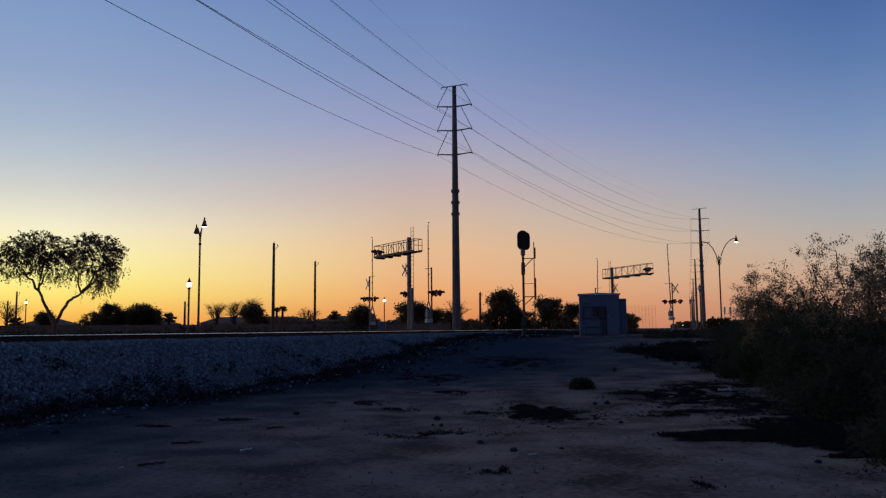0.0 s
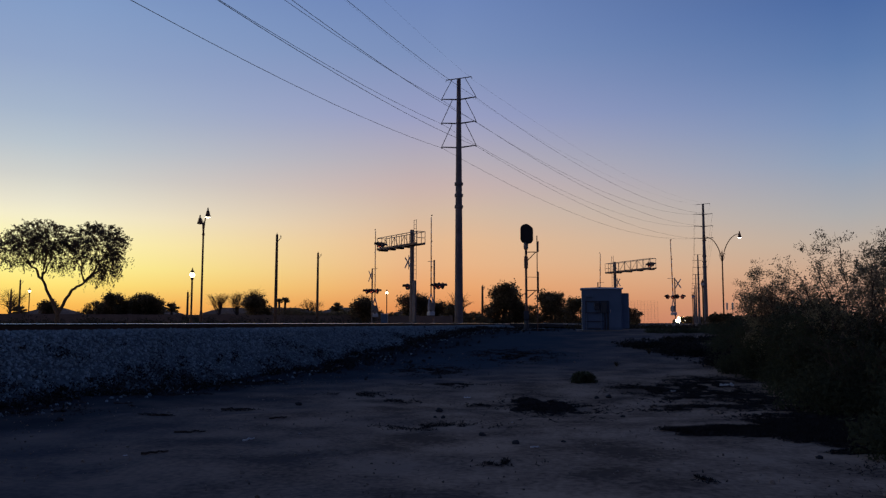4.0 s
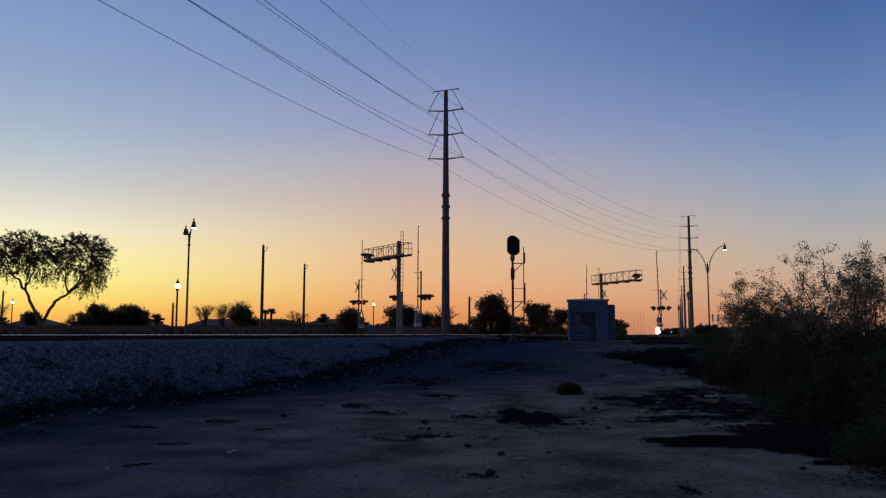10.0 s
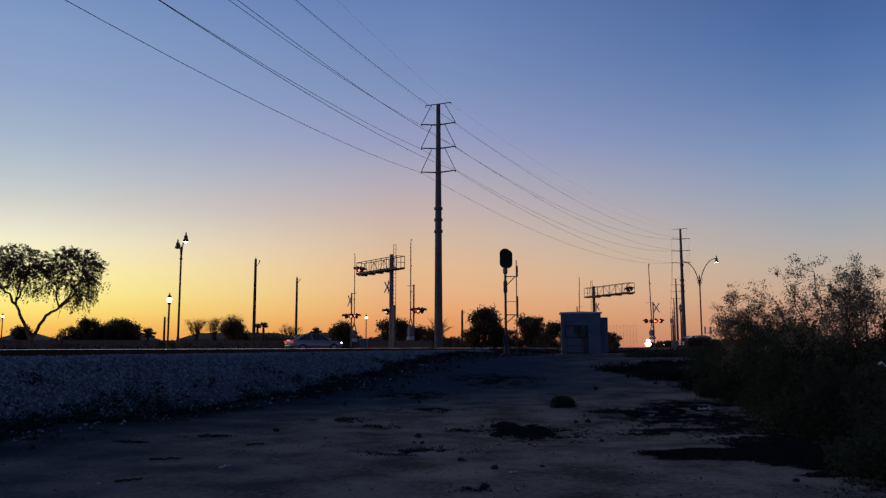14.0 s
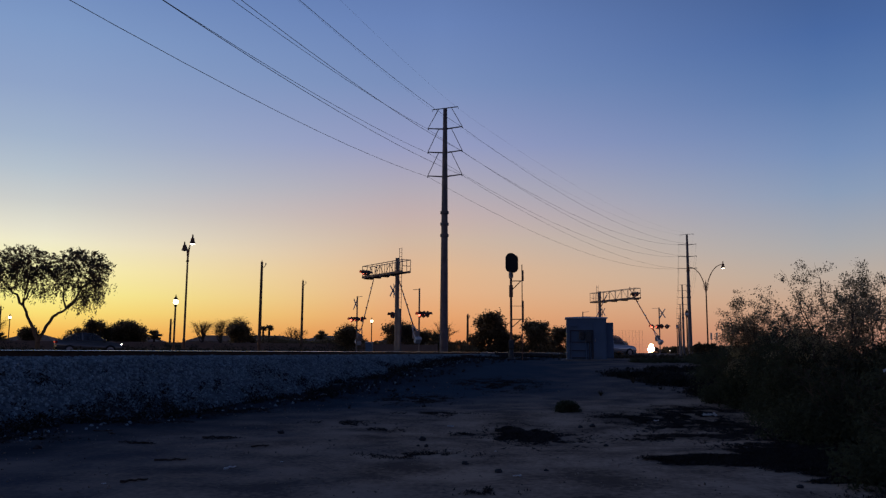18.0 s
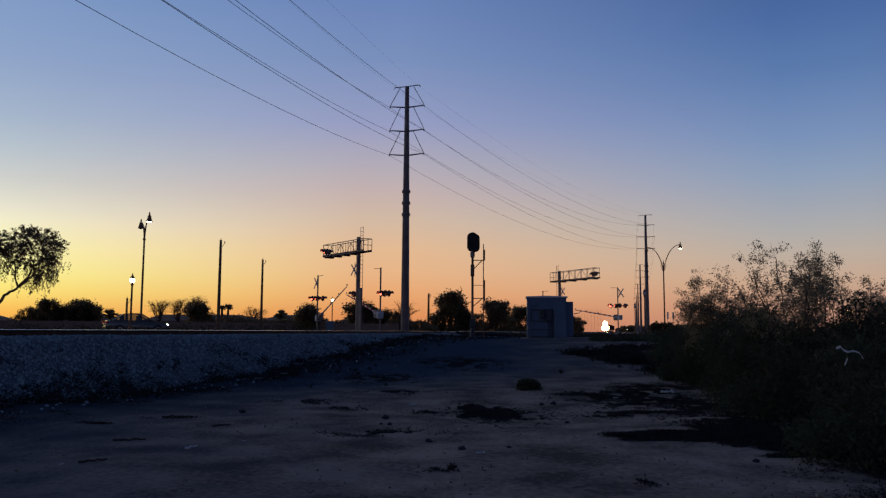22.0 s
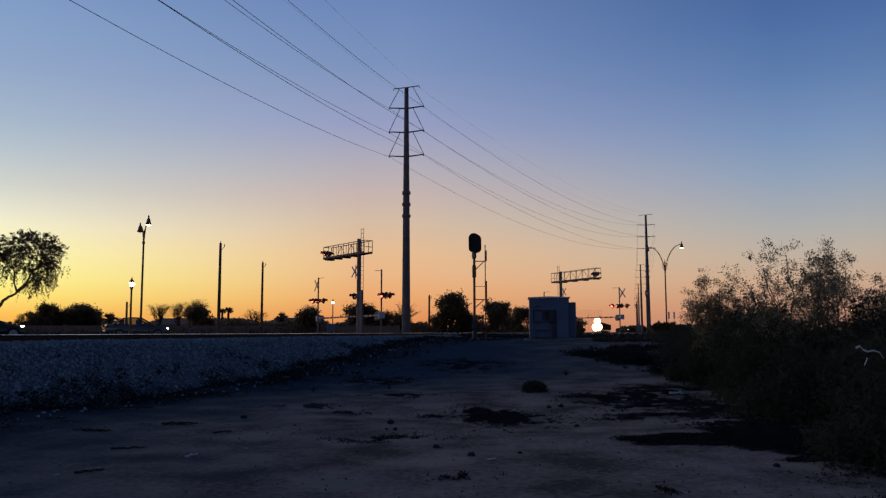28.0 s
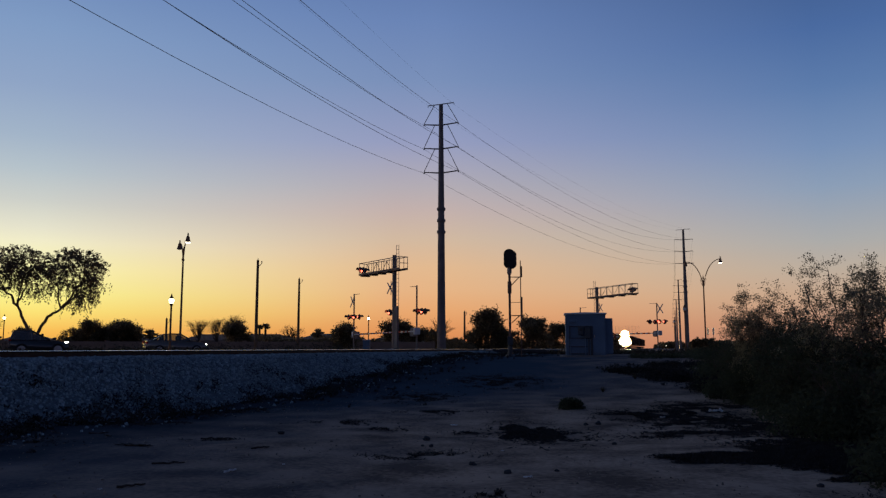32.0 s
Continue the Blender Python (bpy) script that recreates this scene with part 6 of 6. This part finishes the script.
def two_sided_brake(parent, c):
    """A brake lamp insert with a lit and an unlit side; turning it over stands in for the lamp going out."""
    bm = B()
    box(bm, (-0.012, 0, 0), (0.02, 0.32, 0.13), bev=0.006)
    nf = len(bm.faces)
    box(bm, (0.012, 0, 0), (0.02, 0.32, 0.13), bev=0.006)
    bm.faces.ensure_lookup_table()
    for f in bm.faces[nf:]:
        f.material_index = 1
    ob = part("brake_lamp", bm, TAIL_LIT, parent, "red brake lamp", pose(*c))
    ob.data.materials.append(RED_DARK)
    return ob, c


def make_car(name, paint, label, kind, brake=False):
    """A car facing local x, standing on z = 0."""
    t = thing(name, pose(0, 0, 0), label, "car", "cars on the road")
    if kind == "sedan":
        ln, hw, belt, top = 4.7, 0.90, 0.92, 1.45
        low = [(-2.33, 0.38), (-2.36, 0.62), (-2.28, 0.95), (-1.75, 1.00), (-1.2, 0.98), (0.75, 0.96), (1.0, 0.93), (1.9, 0.80), (2.25, 0.66), (2.34, 0.45), (2.25, 0.28), (-2.2, 0.28)]
        cab = [(-1.85, 0.97), (-1.05, 1.40), (-0.55, 1.45), (0.15, 1.44), (1.12, 0.93)]
        roof = [(-1.08, 1.405), (-0.55, 1.462), (0.15, 1.452), (0.22, 1.41)]
    else:
        ln, hw, belt, top = 5.1, 0.97, 1.08, 1.85
        low = [(-2.5, 0.45), (-2.54, 0.75), (-2.50, 1.10), (-1.4, 1.12), (0.95, 1.10), (1.25, 1.06), (2.25, 0.98), (2.5, 0.80), (2.54, 0.50), (2.42, 0.36), (-2.4, 0.36)]
        cab = [(-2.46, 1.10), (-2.25, 1.74), (-1.9, 1.82), (0.25, 1.80), (1.05, 1.08)]
        roof = [(-2.28, 1.765), (-1.9, 1.85), (0.25, 1.825), (0.33, 1.77)]
    if kind == "liftback":
        ln, hw, belt, top = 4.45, 0.88, 0.98, 1.52
        low = [(-2.16, 0.38), (-2.22, 0.68), (-2.16, 1.02), (-1.4, 1.02), (0.6, 0.98), (1.0, 0.94), (1.78, 0.80), (2.12, 0.66), (2.22, 0.45), (2.12, 0.28), (-2.1, 0.28)]
        cab = [(-2.12, 1.0), (-1.70, 1.26), (-0.75, 1.50), (-0.15, 1.52), (0.35, 1.47), (1.35, 0.94)]
        roof = [(-1.74, 1.27), (-0.75, 1.525), (-0.15, 1.545), (0.35, 1.495), (0.44, 1.44)]
    if kind == "hatch":
        ln, hw, belt, top = 3.5, 0.86, 0.99, 1.58
        low = [(-1.70, 0.40), (-1.75, 0.70), (-1.71, 0.99), (-0.6, 1.01), (0.4, 0.99), (0.75, 0.95), (1.42, 0.83), (1.70, 0.66), (1.75, 0.45), (1.66, 0.30), (-1.62, 0.30)]
        cab = [(-1.68, 0.99), (-1.52, 1.48), (-1.15, 1.58), (-0.45, 1.55), (0.62, 0.96)]
        roof = [(-1.55, 1.49), (-1.15, 1.605), (-0.45, 1.575), (-0.36, 1.52)]
    squeeze = {"sedan": 0.88, "suv": 0.90, "hatch": 1.0, "liftback": 0.95}[kind]
    ln *= squeeze
    low, cab, roof = [[(x * squeeze, z) for x, z in o] for o in (low, cab, roof)]
    pm = mat("car_paint_" + label.split()[0], paint, 0.30, 0.25, var=0.05, scale=1.0, fine=60.0, bump=0.0, spec=0.5, coat=1.0)
    bm = prism(B(), low, -hw, hw)
    bmesh.ops.bevel(bm, geom=bm.edges[:], offset=0.09, segments=3, affect="EDGES")
    body = part("body", bm, pm, t, smooth=True)
    bm = prism(B(), cab, -hw + 0.06, hw - 0.06)
    for v in bm.verts:
        f = max(0.0, (v.co.z - belt) / (top - belt))
        v.co.y *= 1 - 0.16 * f
    part("window_glass", bm, CAR_GLASS, t, "tinted car windows")
    for x in (-0.85, 0.25):
        for y in (-0.38, 0.38):
            part("seat", box(B(), (x - 0.12, y, belt + 0.12), (0.16, 0.46, 0.55), bev=0.05), BLACK, t)
    bm = prism(B(), roof, -(hw - 0.06) * 0.87, (hw - 0.06) * 0.87)
    bmesh.ops.bevel(bm, geom=bm.edges[:], offset=0.028, segments=3, affect="EDGES")
    part("roof", bm, pm, t, smooth=True)
    for sgn in (-1, 1):
        y = sgn * (hw - 0.075)
        for a, b in zip(cab, cab[1:]):
            if abs(a[1] - b[1]) > 0.2:
                ya, yb = (sgn * ((hw - 0.05) * (1 - 0.16 * max(0, (c[1] - belt) / (top - belt)))) for c in (a, b))
                part("pillar", tube(B(), [(a[0], ya, a[1]), (b[0], yb, b[1])], 0.045, 6), pm, body)
        part("pillar", tube(B(), [(-0.45, sgn * (hw - 0.05), belt), (-0.5, sgn * (hw - 0.05) * 0.86, top - 0.03)], 0.04, 6), pm, body)
        part("mirror", box(B(), (0.85, sgn * (hw + 0.10), belt + 0.08), (0.16, 0.2, 0.14), bev=0.03), pm, body)
        part("headlight", box(B(), (ln / 2 - 0.16, sgn * (hw - 0.24), 0.70 if kind == "sedan" else 0.84), (0.13, 0.17, 0.075), bev=0.02), HEAD_LIT, t, "lit white headlight")
        part("tail_light", box(B(), (-ln / 2 + 0.06, sgn * (hw - 0.20), 0.84 if kind == "sedan" else 0.98), (0.16, 0.38, 0.34 if kind == "suv" else 0.14), bev=0.02), TAIL_LIT if kind not in ("hatch",) and not brake else RED_SHEET, t, "red tail light")
        if brake:
            lamp = two_sided_brake(t, (-ln / 2 - 0.03, sgn * (hw - 0.20), 0.84))
            BRAKES.append(lamp)
        for x in (-ln * 0.294, ln * 0.302):
            r = 0.33 if kind == "sedan" else 0.38
            w = part("wheel", tube(B(), [(x, sgn * (hw - 0.22), r), (x, sgn * (hw + 0.01), r)], r, 18), TYRE, t)
            part("rim", tube(B(), [(x, sgn * (hw + 0.012), r), (x, sgn * (hw + 0.022), r)], r * 0.64, 14), RIM, w)
    part("bumper", box(B(), (ln / 2 - 0.05, 0, 0.42), (0.14, 1.7, 0.2), bev=0.04), BLACK, body)
    part("bumper", box(B(), (-ln / 2 + 0.05, 0, 0.45), (0.14, 1.7, 0.22), bev=0.04), BLACK, body)
    part("number_plate", box(B(), (-ln / 2 - 0.02, 0, 0.72), (0.02, 0.3, 0.15)), WHITE, body)
    if kind == "suv":
        for sgn in (-1, 1):
            part("roof_rack", tube(B(), [(-1.8, sgn * 0.66, 1.90), (0.1, sgn * 0.66, 1.88)], 0.025, 6), BLACK, t)
    return t


CARS = {
    "white": make_car("hatchback_car", (0.82, 0.82, 0.82), "white liftback car with lit headlights driving on the road", "liftback"),
    "grey": make_car("sedan_car", (0.50, 0.50, 0.51), "silver-grey sedan with lit headlights driving on the road", "sedan"),
    "suv": make_car("suv_car", (0.80, 0.80, 0.79), "pale sport utility car with roof rack driving on the road", "suv"),
    "silver": make_car("sedan_car", (0.17, 0.155, 0.145), "dark silver-brown sedan braking behind the closed gate", "sedan", True),
    "queue": make_car("hatchback_car", (0.05, 0.05, 0.055), "black compact car queuing behind a sedan", "hatch"),
}


# ======== train ========
def make_locomotive():
    """A six-axle diesel facing local x, standing on the rails at z = 0."""
    orange = mat("locomotive_paint", (0.30, 0.11, 0.03), 0.5, 0.1, var=0.2, scale=1.0, fine=20.0)
    t = thing("locomotive", pose(0, 0, 0), "diesel freight locomotive with blazing headlight drawn as wide as its glare", "locomotive")
    part("underframe", box(B(), (-9.5, 0, 1.25), (20.5, 2.9, 0.35), bev=0.04), BLACK, t)
    part("hood", box(B(), (-11.6, 0, 2.75), (14.6, 2.0, 2.65), bev=0.12), orange, t)
    cab = part("cab", box(B(), (-2.9, 0, 2.95), (2.5, 3.0, 3.05), bev=0.12), orange, t)
    part("roof", box(B(), (-2.9, 0, 4.50), (2.6, 2.8, 0.14), bev=0.05), BLACK, cab)
    part("nose", box(B(), (-0.85, 0, 2.40), (1.75, 2.1, 1.95), bev=0.16), orange, t)
    for y in (-0.72, 0.72):
        part("windscreen", box(B(), (-1.64, y, 3.72), (0.06, 1.05, 0.62), bev=0.02), GLASS_DARK, cab)
    part("headlight_case", box(B(), (-1.66, 0, 4.45), (0.3, 1.3, 0.7), bev=0.05), BLACK, cab)
    # discs far larger than the lamps, with amber rims, to paint their glare
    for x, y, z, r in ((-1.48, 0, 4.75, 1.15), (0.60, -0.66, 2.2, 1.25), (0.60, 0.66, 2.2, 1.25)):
        part("headlight" if y == 0 else "ditch_light", tube(B(), [(x, y, z), (x + 0.08, y, z)], r, 24), TRAIN_LIT, t, "blazing headlight drawn as wide as its glare")
        part("glare_rim", tube(B(), [(x - 0.06, y, z), (x - 0.01, y, z)], 1.35 * r, 24), TRAIN_GLARE, t, "amber glare round the headlight, painted as a glowing disc")
    part("plow", prism(B(), [(0.3, 1.0), (0.75, 0.25), (0.45, 0.22), (0.1, 1.0)], -1.4, 1.4), BLACK, t)
    part("coupler", box(B(), (0.65, 0, 0.95), (0.7, 0.3, 0.34), bev=0.05), RAIL_SIDE, t)
    for y in (-1.42, 1.42):
        part("handrail", tube(B(), [(0.35, y, 1.4), (0.35, y, 2.5), (-1.5, y, 2.5)], 0.025, 6), WHITE, t)
        part("handrail", tube(B(), [(-4.3, y, 2.5), (-19.4, y, 2.5), (-19.4, y, 1.4)], 0.02, 6), WHITE, t)
    for bx in (-4.2, -15.0):
        truck = part("truck", box(B(), (bx, 0, 0.7), (4.6, 2.3, 0.5), bev=0.05), BLACK, t)
        for dx in (-1.75, 0, 1.75):
            for y in (-0.72, 0.72):
                part("wheel", tube(B(), [(bx + dx, y - 0.07, 0.5), (bx + dx, y + 0.07, 0.5)], 0.5, 18), RAIL_SIDE, truck)
    part("fuel_tank", box(B(), (-9.6, 0, 0.75), (4.6, 2.5, 0.8), bev=0.12), BLACK, t)
    for x in (-9, -13, -16.5):
        part("radiator_fan", tube(B(), [(x, 0, 4.05), (x, 0, 4.2)], 0.65, 16), BLACK, t)
    return t


def make_boxcar():
    red = mat("boxcar_paint", (0.12, 0.05, 0.035), 0.8, 0.1, var=0.3, scale=0.8, fine=15.0)
    t = thing("freight_wagon", pose(0, 0, 0), "dull red-brown covered freight wagon behind the locomotive", "freight wagon", "wagons of the train")
    body = part("body", box(B(), (0, 0, 2.75), (15.2, 2.95, 3.2), bev=0.05), red, t)
    part("roof", prism(B(), [(-7.7, 4.36), (7.7, 4.36), (7.6, 4.5), (-7.6, 4.5)], -1.5, 1.5), STEEL, t)
    for y in (-1.5, 1.5):
        part("door", box(B(), (0, y, 2.7), (3.0, 0.08, 2.8), bev=0.02), red, t)
        for i in range(12):
            part("rib", box(B(), (-7.2 + 1.31 * i, y, 2.75), (0.12, 0.1, 3.1)), red, body)
    for bx in (-5.6, 5.6):
        truck = part("truck", box(B(), (bx, 0, 0.62), (2.6, 2.2, 0.4), bev=0.05), BLACK, t)
        for dx in (-0.9, 0.9):
            for y in (-0.72, 0.72):
                part("wheel", tube(B(), [(bx + dx, y - 0.07, 0.42), (bx + dx, y + 0.07, 0.42)], 0.42, 16), RAIL_SIDE, truck)
    return t


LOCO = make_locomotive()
WAGONS = [make_boxcar()]
for _ in range(8):
    WAGONS.append(copy_thing(WAGONS[0], pose(0, 0, 0)))

make_ballast_stones(EMB)


def make_drain_box(x, y, z):
    """A low concrete drain box with a dark steel lid on the embankment's shoulder."""
    t = thing("drain_box", pose(x, y, z, 0, 0, TRACK_YAW), "low dark drain box on the ballast shoulder", "drain box", "drain boxes beside the track")
    part("body", box(B(), (0, 0, 0.0), (0.34, 0.34, 0.34), bev=0.015), TIE, t)
    part("lid", box(B(), (0, 0, 0.18), (0.40, 0.40, 0.03), bev=0.008), BLACK, t)


make_drain_box(2.22, 53.0, 1.1)
make_drain_box(2.62, 53.3, 1.1)


# ======== what moves ========
def train_place(s):
    """Along the straight track, and round a bend to the right beyond it."""
    l, a = bend_at(s)
    p = tr(s, l, RAIL_Z)
    return pose(p.x, p.y, p.z, 0, 0, TRACK_YAW + 180 - math.degrees(a))


def car_place(q, m):
    p = rd(q, m, 0.0)
    a = rd(q + 1.4, m).z - rd(q - 1.4, m).z
    return pose(p.x, p.y, p.z + 0.01, 0, -math.degrees(math.atan(a / 2.8)), ROAD_YAW)


def drive(car, q_of_t, m):
    rows = []
    for i in range(0, 129):
        t = i * 0.25
        rows.append((t, car_place(q_of_t(t), m)))
    walk(car, rows)


def motions():
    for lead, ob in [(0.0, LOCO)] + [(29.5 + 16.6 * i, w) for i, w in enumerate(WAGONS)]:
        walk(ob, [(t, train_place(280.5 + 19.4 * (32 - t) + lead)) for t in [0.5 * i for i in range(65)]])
    drive(CARS["white"], lambda t: 31.25 + 20.9 * (t - 13.0), 0.0)
    drive(CARS["grey"], lambda t: 11.9 + 19.6 * (t - 14.0), 0.0)
    drive(CARS["suv"], lambda t: 23.6 + 16.5 * (t - 17.0), 0.0)
    stop = ((0, -48), (12, -34), (15, -26), (16.5, -14.6), (17.2, -8.6), (17.8, -4.9), (18.4, -2.9), (19, -1.1), (19.6, 0.0), (20.3, 0.9), (21, 1.4), (22, 1.6), (32, 1.6))
    late = ((0, -90), (12, -62), (18, -38), (21, -24), (23, -14.1), (24.5, -10.2), (25.5, -8.4), (26.5, -7.0), (27.5, -6.95), (32, -6.9))
    drive(CARS["silver"], lambda t: float(np.interp(t, *zip(*stop))), 0.0)
    drive(CARS["queue"], lambda t: float(np.interp(t, *zip(*late))), 0.0)
    for lamp, c in BRAKES:
        walk(lamp, [(0, pose(*c)), (21.0, pose(*c)), (21.05, pose(*c, 0, 0, 60)), (21.1, pose(*c, 0, 0, 120)), (21.15, pose(*c, 0, 0, 180)), (32, pose(*c, 0, 0, 180))])
    swing = {
        "N": ((0, 0), (14.9, 0), (15.7, 13), (16.5, 27), (17, 32), (18, 40), (19, 49), (19.5, 54), (20, 58), (21, 67), (22, 76), (22.5, 80), (23, 84), (23.8, 89), (32, 90)),
        "F": ((0, 0), (14.9, 0), (15.7, 11), (16.5, 23), (17, 28), (18, 36), (19, 43), (19.5, 46.5), (20, 51), (21, 62), (22, 71), (22.5, 76), (23, 81), (24, 90), (32, 90)),
        "M": ((0, 2), (14.9, 2), (15.7, 12), (16.5, 23), (17, 30), (18, 40), (19, 50), (19.5, 56), (20, 65), (20.5, 70), (21, 74), (21.5, 79), (22, 83), (23, 89), (32, 90)),
    }
    for tag, (arm, z) in ARMS.items():
        rows = swing[tag if tag in "NF" else "M"]
        walk(arm, [(t, pose(0, 0.28, z, 0, -(90 - a), -9.4 if tag in "NF" else -11.5)) for t, a in rows])
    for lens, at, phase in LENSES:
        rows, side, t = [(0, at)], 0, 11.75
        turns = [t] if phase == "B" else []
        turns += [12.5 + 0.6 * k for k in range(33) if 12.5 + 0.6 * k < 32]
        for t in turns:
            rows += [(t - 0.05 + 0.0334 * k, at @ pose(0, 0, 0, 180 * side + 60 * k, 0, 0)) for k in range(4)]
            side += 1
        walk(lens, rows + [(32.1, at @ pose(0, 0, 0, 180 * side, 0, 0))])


motions()
